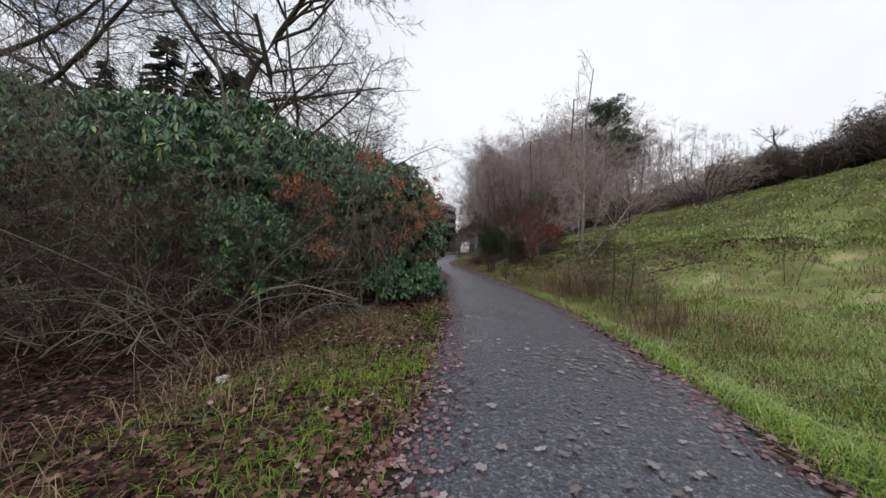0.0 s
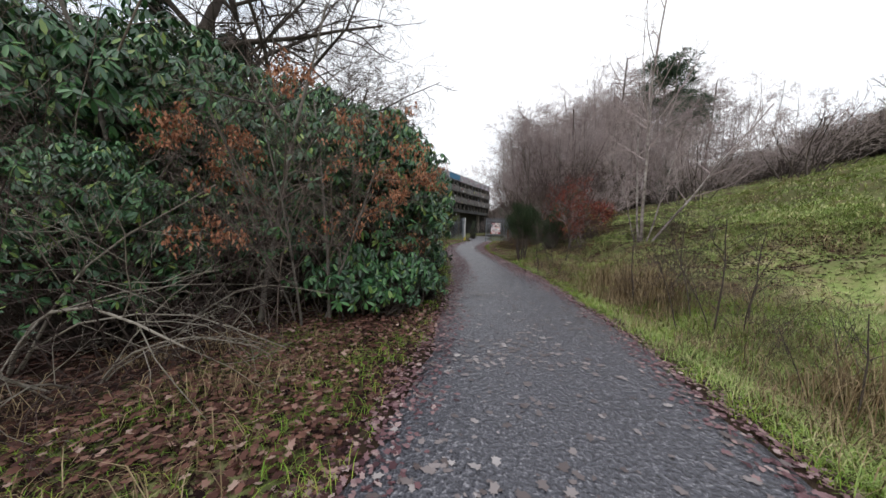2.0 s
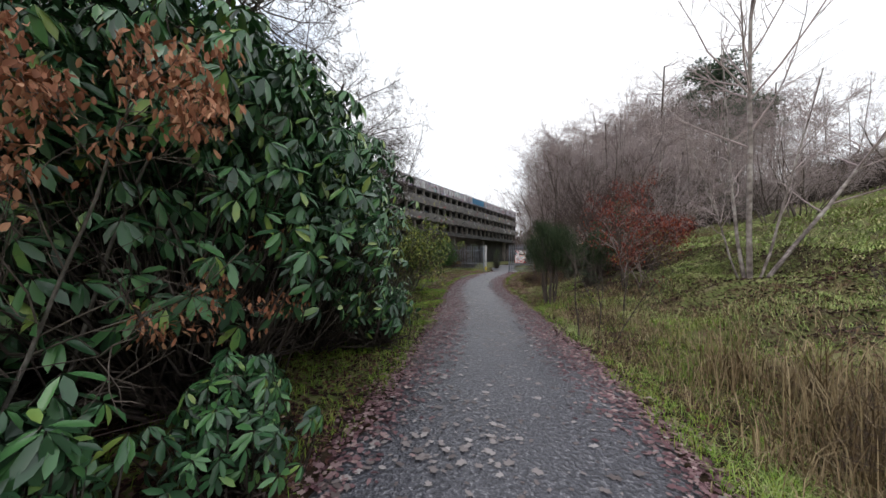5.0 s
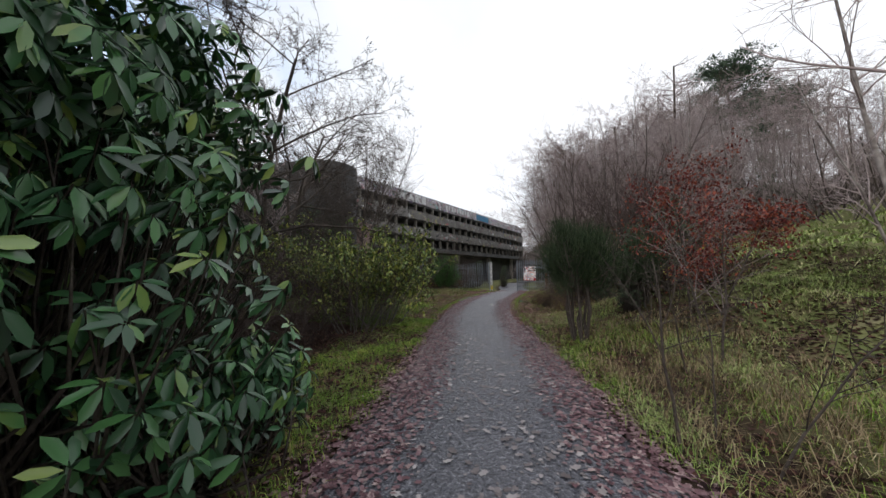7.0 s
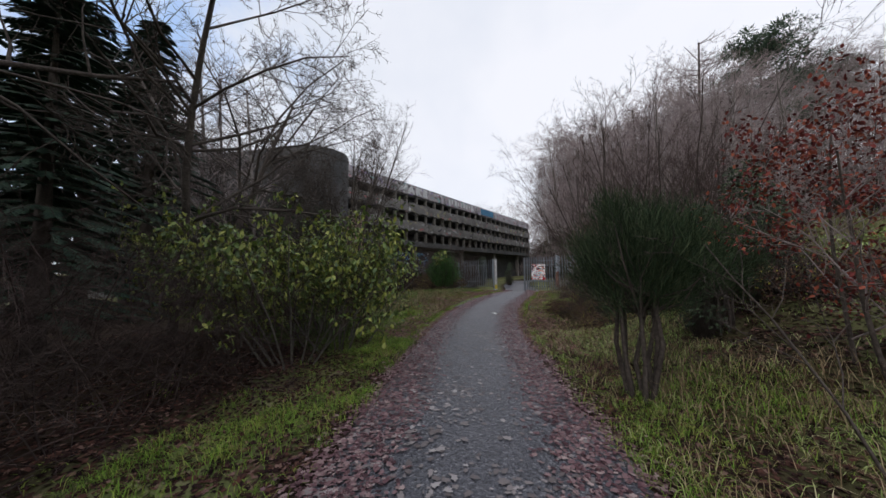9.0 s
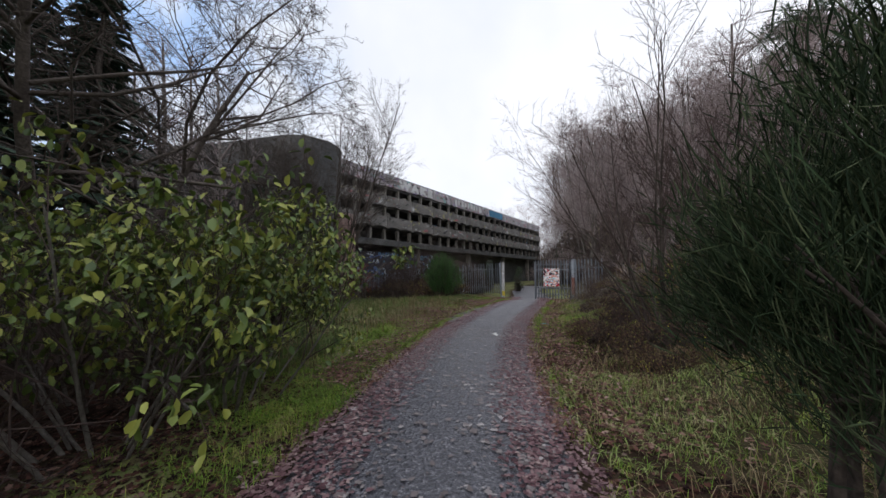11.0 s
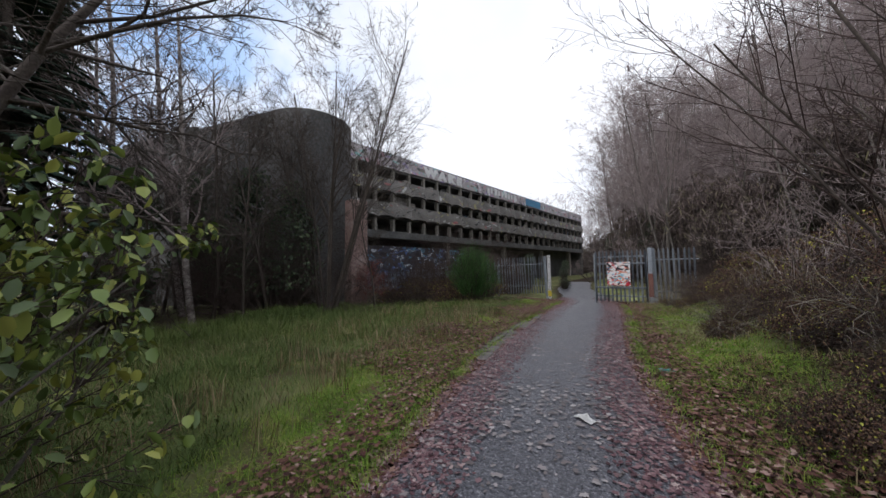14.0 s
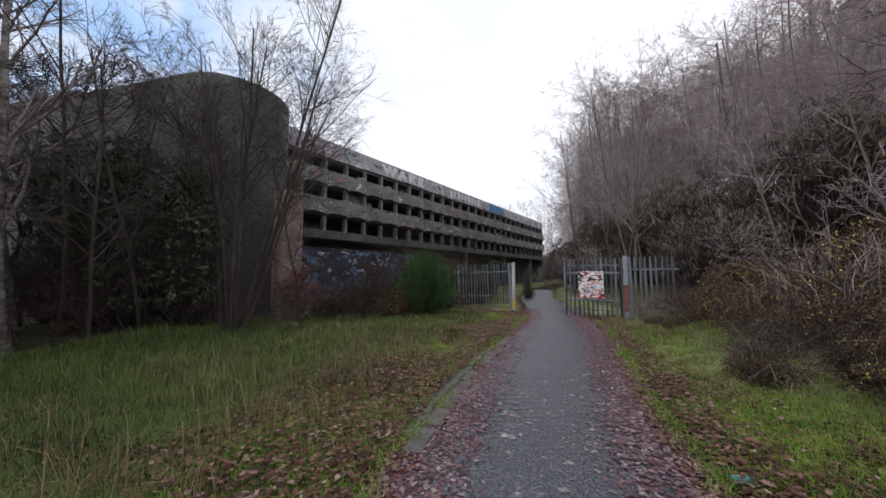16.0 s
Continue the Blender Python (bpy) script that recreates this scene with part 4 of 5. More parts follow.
LI = tree_meshes("arching_branch", 27, 3.4, 0.02, [(6, 0.55, 50, 0.16, -0.14), (4, 0.55, 50, 0.18, -0.05), (3, 0.5, 45, 0.2, 0), (0, 0, 0, 0.2, 0)], M["lichen"], M["lichen"], 6, 1.3, True)
for i, (x, y, sc) in enumerate(((-2.4, 7.0, 0.95), (-1.3, 7.9, 0.8), (-3.6, 6.3, 1.0), (-1.3, 8.9, 0.7), (-2.6, 6.2, 0.6))):
    plant("arching_shrub", LI[:2], x, y, G(x, y), "leafless shrub of long pale lichened branches", "shrub", "arching shrubs", 25 + i * 83.0, sc, ("stem", "crown"))
for i, (x, y, sc) in enumerate(((-1.2, 7.3, 0.55), (-0.4, 8.0, 0.45), (-3.2, 5.6, 0.75), (-4.4, 5.4, 0.9), (-2.0, 6.4, 0.6))):
    plant("arching_shrub", LI[:2], x, y, G(x, y), "low leafless shrub of pale crossing twigs", "shrub", "arching shrubs", 60 + i * 71.0, sc, ("stem", "crown"))
oak = tree_meshes("oak", 31, 10.0, 0.2, OAK, M["bark"], M["bark"], 1, 0.6, floor=0.006)
plant("bare_tree", oak[:2], -6.3, 11.6, G(-6.3, 11.6), "large leafless oak with dark spreading limbs", "tree", rz=20)
plant("bare_tree", oak[:2], -9.2, 9.0, G(-9.2, 9.0), "leafless oak with a wide dark crown behind bushes", "tree", rz=150, scale=0.95)
plant("bare_tree", oak[:2], -4.7, 14.0, G(-4.7, 14.0), "leafless oak with fine twigs over the bushes", "tree", rz=255, scale=0.8)
oak2 = tree_meshes("oak_small", 33, 7.0, 0.1, OAK, M["bark"], M["bark"], 1, 0.8, floor=0.005)
plant("bare_tree", oak2[:2], -6.8, 18.4, G(-6.8, 18.4), "leafless oak with drooping dark twigs", "tree", rz=200)
plant("bare_tree", oak2[:2], -7.6, 19.4, G(-7.6, 19.4), "leafless tree with a curtain of fine twigs", "tree", rz=310, scale=1.1)
plant("bare_tree", oak2[:2], -9.5, 13.0, G(-9.5, 13.0), "leafless tree with dark limbs behind bushes", "tree", rz=80, scale=1.15)

bs = tree_meshes("beech_sapling", 41, 2.5, 0.02, [(12, 0.5, 50, 0.05, 0.01), (6, 0.5, 45, 0.1, 0), (4, 0.4, 40, 0.12, 0), (0, 0, 0, 0.1, 0)], M["greybark"], M["paletwig"], 3, 0.4)
tp, td = tips(bs[2], 2)
sel = (tp[:, 2] > 1.0) & (lump(tp[:, 0] * 3, tp[:, 1] * 3 + tp[:, 2] * 4, 1.6) > 0.15)
tp, td = np.repeat(tp[sel], 6, 0), np.repeat(td[sel], 6, 0)
bl = leaf_mesh("beech_foliage", tp + rng.normal(0, 0.035, tp.shape), td, 0.05, 0.021, M["beech"], 0.9)
plant("beech_sapling", (*bs[:2], bl), -0.1, 9.95, G(-0.1, 9.95), "young beech with withered orange-brown leaves", "sapling", rz=15, scale=0.95, names=("trunk", "crown", "foliage"))
plant("beech_sapling", (*bs[:2], bl), -0.25, 10.6, G(-0.25, 10.6), "young beech with withered orange leaves among rhododendrons", "sapling", rz=160, scale=0.9, names=("trunk", "crown", "foliage"))
st = tree_meshes("slim_stem", 44, 4.2, 0.035, SAPLING, M["greybark"], M["paletwig"], 1, 0.6)
for i, (x, y, sc) in enumerate(((-0.65, 9.6, 1.0), (0.15, 9.9, 0.7), (-1.6, 9.1, 1.1), (-2.9, 8.4, 1.0))):
    plant("bare_sapling", st[:2], x, y, G(x, y), "slim leafless sapling with grey bark", "sapling", "thin stems", i * 95.0, sc)

# ---- left side further on ----
SP = conifer_mesh("spruce", 51, 12, 2.9, M["conifer"])
for x, y, sc, rz in ((-15.5, 19.3, 1.0, 0), (-14.4, 20.7, 1.0, 160), (-18.5, 21.6, 1.1, 50), (-6.3, 16.5, 0.52, 120), (-8.6, 14.6, 0.45, 70), (-11.6, 17.6, 0.85, 20), (-13.5, 16.0, 0.95, 200), (-23.5, 19.5, 1.1, 290)):
    plant("spruce_tree", SP, x, y, G(x, y), "dark green spruce with drooping boughs", "tree", "spruces", rz, sc, ("trunk", "foliage"))
lw = tree_meshes("leafy_willow", 53, 2.0, 0.018, WILLOW, M["greybark"], M["darktwig"], 12, 0.8)
tp, td = tips(lw[2], 2)
sel = np.repeat(np.arange(len(tp)), 2)[rng.uniform(0, 1, 2 * len(tp)) < 0.6]
lwl = leaf_mesh("willow_foliage", tp[sel] + rng.normal(0, 0.03, (len(sel), 3)), td[sel], 0.075, 0.04, M["yellowleaf"], 0.6)
TN = ("stem", "crown", "foliage")
for x, y, sc, rz in ((-3.0, 18.3, 1.1, 0), (-2.95, 19.2, 1.05, 90), (-4.6, 18.6, 1.35, 200), (-4.3, 20.2, 0.9, 300), (-3.9, 19.5, 1.2, 150)):
    plant("leafy_shrub", (*lw[:2], lwl), x, y, G(x, y), "straggly shrub with last yellow-green leaves", "shrub", "leafy shrubs", rz, sc, TN)
for i, (x, y, sc) in enumerate(((-2.5, 15.9, 0.75), (-3.4, 15.0, 1.0), (-4.8, 16.3, 1.2), (-3.1, 16.6, 0.85), (-4.2, 15.6, 0.9), (-5.4, 16.8, 1.1), (-3.0, 17.6, 0.7), (-6.3, 15.2, 1.2), (-6.0, 19.6, 1.2), (-4.2, 17.4, 0.9))):
    plant("bare_shrub", TG[i % 3], x, y, G(x, y), "brown leafless shrub with dense fine twigs", "shrub", "brown shrubs", 40 + i * 61.0, sc, ("stem", "crown"))
br = whorl_bush("bramble", 61, [((0, 0, 0.3), (1.0, 0.9, 0.5)), ((0.6, 0.3, 0.4), (0.75, 0.6, 0.5)), ((-0.5, -0.4, 0.25), (0.7, 0.8, 0.45))], 1500, per=4, length=0.042, width=0.026, mat=M["bramble"], hollow=0.1)

multi = tree_meshes("rowan", 71, 9.8, 0.06, [(15, 0.36, 38, 0.045, 0.03), (9, 0.5, 42, 0.1, 0.03), (6, 0.5, 44, 0.15, 0.0), (0, 0, 0, 0.16, 0.0)], M["bark"], M["bark"], 11, 0.5, True, floor=0.005, low=0.36)
plant("bare_tree", multi[:2], -10.9, 27.7, G(-10.9, 27.7), "many-stemmed leafless tree in front of the concrete block", "tree", rz=0)
BI = [tree_meshes("birch", 80 + k, 11.0, 0.11, BIRCH, M["birchbark"], M["twig"], 1, 0.5, floor=0.005) for k in range(3)]
for i, (x, y, sc) in enumerate(((-13.0, 24.4, 0.95), (-14.6, 22.9, 1.0), (-15.6, 24.9, 1.05), (-17.5, 23.2, 1.0))):
    plant("birch_tree", BI[i % 3][:2], x, y, G(x, y), "slender leafless birch before the dark block", "tree", "birches by the block", i * 120.0, sc)
ivy = whorl_bush("ivy_shrub", 62, [((0, 0, 1.2), (1.1, 1.1, 1.2)), ((0.2, 0.1, 2.6), (0.8, 0.8, 1.2)), ((-0.3, 0, 3.9), (0.7, 0.7, 1.1))], 900, per=5, length=0.09, width=0.05, mat=M["ivyleaf"], hollow=0.15)
# the last four are added to make the hollow under the trees dark
for x, y, sc, rz in ((-12.1, 27.2, 1.0, 0), (-13.4, 26.6, 1.15, 90), (-14.9, 26.3, 1.1, 200), (-16.6, 25.8, 1.2, 140), (-13.2, 22.6, 0.7, 30), (-15.4, 23.4, 0.9, 250), (-17.6, 23.6, 1.0, 310), (-18.4, 26.0, 1.1, 75)):
    plant("ivy_thicket", ivy, x, y, G(x, y), "dark ivy-clad thicket near the concrete block, some added as hollow shade", "bush", "ivy thickets", rz, sc, FS)
for i, (x, y, sc) in enumerate(((-11.5, 26.0, 1.1), (-13.0, 25.6, 1.2), (-9.6, 28.6, 0.4), (-14.5, 24.6, 1.2), (-9.0, 30.5, 0.5), (-10.5, 32.4, 0.9), (-16.0, 24.0, 1.2), (-11.4, 28.6, 0.75), (-12.6, 29.2, 0.8), (-10.2, 28.0, 0.7), (-12.8, 27.2, 1.6), (-14.0, 27.0, 1.6), (-9.6, 32.6, 1.1), (-11.6, 32.2, 1.3), (-8.9, 33.6, 1.5), (-10.0, 34.6, 1.7), (-11.2, 34.0, 1.7), (-12.6, 33.4, 1.6), (-9.4, 36.5, 1.7), (-11.0, 36.6, 1.8))):
    plant("bare_shrub", TG[i % 3], x, y, G(x, y), "brown leafless undergrowth of fine twigs", "shrub", "undergrowth", i * 51.0, sc, ("stem", "crown"))


def broom_mesh(name, seed, r0, h, n, mat, bare=0.35, low=0.2):
    """Broom: many fine upright green whips on a few bare stems."""
    r = np.random.default_rng(seed)
    lines = []
    k = n // 26
    a, q = r.uniform(0, 2 * np.pi, k), np.sqrt(r.uniform(0, 1, k))
    wild = 1 + 0.22 * np.sin(a * 3 + 1) * q + r.normal(0, 0.08, k)
    tip = np.stack([np.cos(a) * q * r0 * wild, np.sin(a) * q * r0 * wild, h * (low + (1 - low) * np.sqrt(np.maximum(1 - q ** 2, 0.04))) * r.uniform(0.8, 1.0, k)], 1)
    foot = tip * np.array([[0.16, 0.16, 0.0]])
    for i in range(0, k, 3):
        lines.append((np.array([foot[i], foot[i] * 0.5 + tip[i] * 0.5 + r.normal(0, 0.07, 3), tip[i]]), np.array([0.016, 0.009, 0.003]), 3))
    f0 = r.uniform(bare, 0.95, (k, 26, 1))
    P = foot[:, None] * (1 - f0) + tip[:, None] * f0 + r.normal(0, 0.05, (k, 26, 3)) * h / 2
    D = unit(tip - foot)[:, None] * 0.8 + r.normal(0, 0.38, (k, 26, 3)) + np.array([0, 0, 0.35])
    P, D = P.reshape(-1, 3), D.reshape(-1, 3)
    m = len(P)
    lm = mesh_of(name + "_foliage", *leaves(P, D, unit(r.normal(0, 1, (m, 3))), r.uniform(0.12, 0.34, m) * h / 2.2, r.uniform(0.0035, 0.008, m), 0.3), mat)
    return lm, mesh_of(name + "_stems", *tubes(lines), M["bark"], True)


def dome_broom(name, seed, crown, wide, tall, mat):
    """Old broom: a few forking crooked stems under a rounded crown of fine green whips. crown: height of its middle."""
    r = np.random.default_rng(seed)
    lines, tops = [], []
    for i in range(8):
        a = i * 0.8 + r.uniform(-0.3, 0.3)
        out = np.array([np.cos(a), np.sin(a), 0.0])
        foot = out * r.uniform(0.03, 0.14)
        fork = out * wide * r.uniform(0.2, 0.45) + np.array([0, 0, crown * r.uniform(0.5, 0.75)])
        mid = (foot + fork) / 2 + r.normal(0, 0.07, 3)
        lines.append((np.array([foot - [0, 0, 0.1], mid, fork]), np.array([0.03, 0.024, 0.018]), 1))
        for j in range(7):
            d = unit(r.normal(0, 1, 3) + out * 0.7)
            d[2] = max(d[2], -0.75)
            top = np.array([0, 0, crown]) + d * np.array([wide, wide, tall]) * r.uniform(0.35, 0.95)
            lines.append((np.array([fork, (fork + top) / 2 + r.normal(0, 0.06, 3), top]), np.array([0.014, 0.009, 0.004]), 2))
            tops.append(top)
    P, D = [], []
    for top in tops:
        k = 260
        P.append(top + np.clip(r.normal(0, 0.15, (k, 3)), -0.3, 0.3) * np.array([wide, wide, tall]))
        D.append(unit(top - np.array([0, 0, crown * 0.6]))[None] * 0.6 + r.normal(0, 0.4, (k, 3)) + np.array([0, 0, 0.45]))
    P, D = np.concatenate(P), np.concatenate(D)
    m = len(P)
    return mesh_of(name + "_foliage", *leaves(P, D, unit(r.normal(0, 1, (m, 3))), r.uniform(0.07, 0.22, m), r.uniform(0.003, 0.006, m), 0.3), mat), mesh_of(name + "_stems", *tubes(lines), M["bark"], True)


BR = broom_mesh("broom", 91, 1.0, 2.5, 14000, M["broom"], 0.15)
BR2 = dome_broom("dark_broom", 92, 1.42, 0.62, 0.66, M["darkbroom"])
plant("broom_bush", BR, -7.5, 32.4, G(-7.5, 32.4), "bright green broom bush in front of the fence", "bush", names=FS)
plant("broom_bush", BR2, 1.6, 18.75, G(1.6, 18.75) - 0.05, "dark green broom bush on bare twisted stems", "bush", rz=70, names=FS)
plant("broom_bush", BR2, 2.7, 20.6, G(2.7, 20.6) - 0.3, "dark green broom bush behind another", "bush", rz=200, scale=0.8, names=FS)
rb = tree_meshes("red_beech", 95, 2.7, 0.03, [(13, 0.55, 50, 0.05, 0.02), (7, 0.5, 45, 0.1, 0), (5, 0.45, 40, 0.12, 0), (0, 0, 0, 0.1, 0)], M["bark"], M["twig"], 3, 0.32, floor=0.003, low=0.12)
tp, td = tips(rb[2], 2)
keep_tips = lump(tp[:, 0] * 2, tp[:, 1] * 2 + tp[:, 2] * 3, 1.8) > -0.35
tp, td = np.repeat(tp[keep_tips], 4, 0), np.repeat(td[keep_tips], 4, 0)
rbl = leaf_mesh("red_foliage", tp + rng.normal(0, 0.09, tp.shape), td, 0.055, 0.033, M["redleaf"], 0.4)
plant("red_beech", (*rb[:2], rbl), 3.4, 18.9, G(3.4, 18.9), "young beech full of dark red leaves", "tree", scale=0.85, names=("trunk", "crown", "foliage"))
plant("red_shrub", (*rb[:2], rbl), -11.6, 30.6, G(-11.6, 30.6), "small red-leaved shrub by the rounded corner", "shrub", rz=120, scale=0.7, names=("trunk", "crown", "foliage"))

WD = [tree_meshes("slender_tree", 140 + k, 8.5, 0.06, WOOD_A, M["bark"], M["bark"], 1, 0.7, floor=0.006)[:2] for k in range(2)]
for i, (x, y, sc) in enumerate(((-12.4, 26.4, 0.9), (-11.6, 25.2, 0.7), (-13.8, 25.2, 1.0), (-15.4, 26.0, 1.05), (-16.8, 24.6, 1.1), (-18.2, 25.4, 1.1), (-14.4, 23.4, 1.0), (-12.6, 28.2, 0.8), (-10.2, 29.4, 0.6), (-17.0, 22.0, 1.1), (-20.0, 24.2, 1.1))):
    plant("slender_tree", WD[i % 2], x, y, G(x, y), "slender dark leafless tree before the block", "tree", "trees before the block", i * 47.0, sc)

# ---- right side: saplings, birches, thicket, brambles ----
vs = tree_meshes("verge_sapling", 46, 1.5, 0.012, [(7, 0.5, 50, 0.1, 0.03), (4, 0.5, 50, 0.16, 0.02), (2, 0.4, 50, 0.2, 0), (0, 0, 0, 0.2, 0)], M["bark"], M["bark"], 3, 0.6, True)
for i, (x, y, sc) in enumerate(((4.4, 11.4, 0.5), (4.75, 11.3, 0.42), (7.4, 11.3, 0.3), (2.45, 15.5, 0.5), (4.6, 9.7, 0.3), (2.9, 17.2, 0.6), (5.2, 14.5, 0.4), (4.1, 12.8, 0.45))):
    plant("bare_sapling", vs[:2], x, y, G(x, y), "thin dark leafless sapling in rough grass", "sapling", "verge saplings", i * 83.0, sc * 2.1, ("stem", "crown"))
FLOOR, LOW = 0.004, 0.3
out, br_r = [], np.random.default_rng(98)
for way, tall, thick in (((0.02, 0.0, 1), 7.6, 0.05), ((0.62, 0.32, 0.8), 6.8, 0.042), ((-0.1, 0.2, 1), 5.2, 0.035), ((0.3, -0.1, 1), 4.0, 0.025), ((-0.35, 0.1, 1), 3.0, 0.02)):
    grow(br_r, (way[0] * 0.3, way[1] * 0.3, -0.15), unit(np.array(way, float)), tall, thick, 0, [(15, 0.32, 42, 0.05, 0.02), (7, 0.5, 38, 0.1, 0.02), (5, 0.55, 40, 0.15, -0.02), (0, 0, 0, 0.18, -0.05)], out)
clump = ([mesh_of("birch_stem", *tubes([o]), M["birchbark"], True) for o in out if o[2] == 0], mesh_of("birch_crown", *tubes([o for o in out if o[2] > 0]), M["twig"], True))
plant("birch_tree", clump, 5.25, 18.2, G(5.25, 18.2), "many-stemmed leafless birch, one stem leaning out over the slope", "tree")
for i, (x, y, sc) in enumerate(((4.45, 11.9, 0.32), (4.2, 12.5, 0.28), (4.75, 11.2, 0.34), (4.55, 10.6, 0.26), (5.0, 11.8, 0.3), (4.1, 13.3, 0.26), (2.5, 15.7, 0.24), (5.6, 18.6, 0.4), (6.4, 19.2, 0.45))):
    plant("bare_shrub", TG[i % 3], x, y, G(x, y), "low heap of brown leafless twigs in rough grass", "shrub", "verge twigs", i * 57.0, sc, ("stem", "crown"))
wt = tree_meshes("willow_thicket", 101, 4.6, 0.025, WILLOW, M["bark"], M["darktwig"], 18, 0.8, True, floor=0.003)
plant("willow_thicket", wt[:2], 1.5, 23.9, G(1.5, 23.9), "dense leafless willow thicket with purple-brown stems", "shrub", rz=0)
plant("willow_thicket", wt[:2], 3.2, 25.3, G(3.2, 25.3), "dense leafless willow thicket on the bank", "shrub", rz=140, scale=1.1)
plant("willow_thicket", wt[:2], 3.5, 23.3, G(3.5, 23.3), "leafless willow thicket with fine twigs", "shrub", rz=250, scale=0.7)
for i, (x, y, sc) in enumerate(((1.0, 24.9, 0.6), (0.9, 27.6, 0.6), (1.6, 28.8, 0.8), (1.0, 30.2, 0.7), (2.4, 30.2, 1.0), (0.9, 31.9, 0.8), (2.2, 32.2, 1.0), (3.6, 31.2, 1.2), (1.4, 33.6, 0.9), (3.2, 33.6, 1.1), (4.4, 28.8, 1.2), (2.9, 27.2, 0.9), (-8.8, 32.8, 1.2), (-10.8, 33.4, 1.4), (-12.6, 32.8, 1.2), (4.8, 33.0, 1.6), (3.9, 21.6, 0.9), (-9.6, 34.2, 1.5), (-11.8, 34.6, 1.5), (-8.4, 34.4, 1.3))):
    plant("bramble_patch", br, x, y, G(x, y) - 0.05, "brown bramble heap with a few yellow leaves", "bush", "brambles", i * 67.0, sc, FS)
    if i % 2 == 0:
        plant("bare_shrub", TG[i % 3], x, y, G(x, y), "arching leafless bramble stems", "shrub", "bramble stems", i * 31.0, sc * 0.55, ("stem", "crown"))

for i, (x, y, sc) in enumerate(((2.0, 22.1, 0.3), (2.7, 21.4, 0.36), (2.9, 22.7, 0.42), (1.8, 23.1, 0.3), (3.6, 21.8, 0.5), (2.5, 20.5, 0.28))):
    plant("evergreen_shrub", ivy, x, y, G(x, y) - 0.1, "low dark evergreen shrub under the willow thicket", "bush", "low evergreens", i * 83.0, sc, FS)
for i, (x, y, sc) in enumerate(((1.3, 21.9, 0.4), (0.95, 22.7, 0.45), (0.6, 23.5, 0.5), (0.3, 24.3, 0.5), (1.5, 22.9, 0.6))):
    plant("bramble_patch", br, x, y, G(x, y) - 0.05, "low dark bramble under the thicket's edge", "bush", "edge brambles", i * 73.0, sc, FS)
    plant("bare_shrub", TG[i % 3], x + 0.2, y, G(x + 0.2, y), "thin brown stems among brambles", "shrub", "bramble stems", i * 49.0, sc * 0.8, ("stem", "crown"))
bank = random.Random(21)
for i in range(70):
    y = 24.6 + 11.4 * i / 70 + bank.uniform(-0.4, 0.4)
    s = 2.5 + 4.6 * bank.random()
    x = float(centre_x(y)) + s
    plant("bramble_patch", br, x, y, G(x, y) - 0.05, "brown bramble bank flecked with yellow leaves", "bush", "bramble bank", bank.uniform(0, 360), max(0.3, 0.24 * (s - 1.1) * bank.uniform(0.7, 1.15)), FS)
    plant("bare_shrub", TG[i % 3], x, y, G(x, y), "thin brown bramble stems", "shrub", "bramble stems", bank.uniform(0, 360), bank.uniform(0.3, 0.5), ("stem", "crown"))
    if i % 2:
        plant("arching_shrub", LI[:2], x, y, G(x, y), "arching pale leafless bramble canes", "shrub", "bramble canes", bank.uniform(0, 360), bank.uniform(0.3, 0.5), ("stem", "crown"))

# ---- the wooded hillside ----
HM = whorl_bush("brushwood", 64, [((0, 0, 0.9), (1.2, 1.2, 1.1)), ((0.5, 0.3, 1.4), (0.9, 0.9, 0.9))], 900, per=5, length=0.15, width=0.013, mat=M["brush"], hollow=0.1)
HG = [tree_meshes("hedge_shrub", 130 + k, 3.0, 0.03, HEDGE, M["bark"], M["twig"], 8, 1.1, floor=0.006) for k in range(2)]
WO = [tree_meshes("wood_tree", 110 + k, 13.0, 0.065, sp, M["greybark"], M["twig"], 1, 0.5, floor=0.007) for k, sp in enumerate((WOOD_A, WOOD_B, WOOD_A, WOOD_B))]
LA = tree_meshes("larch", 120, 17.0, 0.2, LARCH, M["bark"], M["twig"], 1, 0.1, floor=0.012)
plant("larch_tree", LA[:2], 8.7, 48.3, G(8.7, 48.3), "tall leafless larch with short side twigs", "tree", "larches")
for x, y, sc in ((4.5, 44.0, 0.72), (13.0, 56.0, 0.95), (2.0, 52.0, 0.7), (18.0, 50.0, 0.68), (6.0, 58.0, 0.85)):
    plant("larch_tree", LA[:2], x, y, G(x, y), "leafless larch in the hillside wood", "tree", "larches", x * 40, sc)
PI = pine_meshes("pine", 125, 14.5, 3.6, 0.62)
plant("pine_tree", PI, 13.8, 49.6, G(13.8, 49.6), "tall pine with a flat dark green crown", "tree", "pines", 0, 1.0, ("trunk", "foliage"))
plant("pine_tree", PI, 12.8, 41.2, G(12.8, 41.2), "shorter pine with a broad dark green crown", "tree", "pines", 130, 0.62, ("trunk", "foliage"))
wr = random.Random(9)
for x, y, sc in ((5.95, 30.9, 0.62), (7.6, 41.8, 1.0), (5.9, 40.3, 0.9), (8.1, 42.8, 1.0), (10.5, 33.0, 0.5), (7.4, 35.2, 0.78)):
    plant("birch_tree", BI[wr.randrange(3)][:2], x, y, G(x, y), "white-stemmed leafless birch in the wood", "tree", "hillside birches", wr.uniform(0, 360), sc)


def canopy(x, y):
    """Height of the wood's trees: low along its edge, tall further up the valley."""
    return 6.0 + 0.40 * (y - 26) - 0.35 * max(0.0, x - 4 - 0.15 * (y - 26))


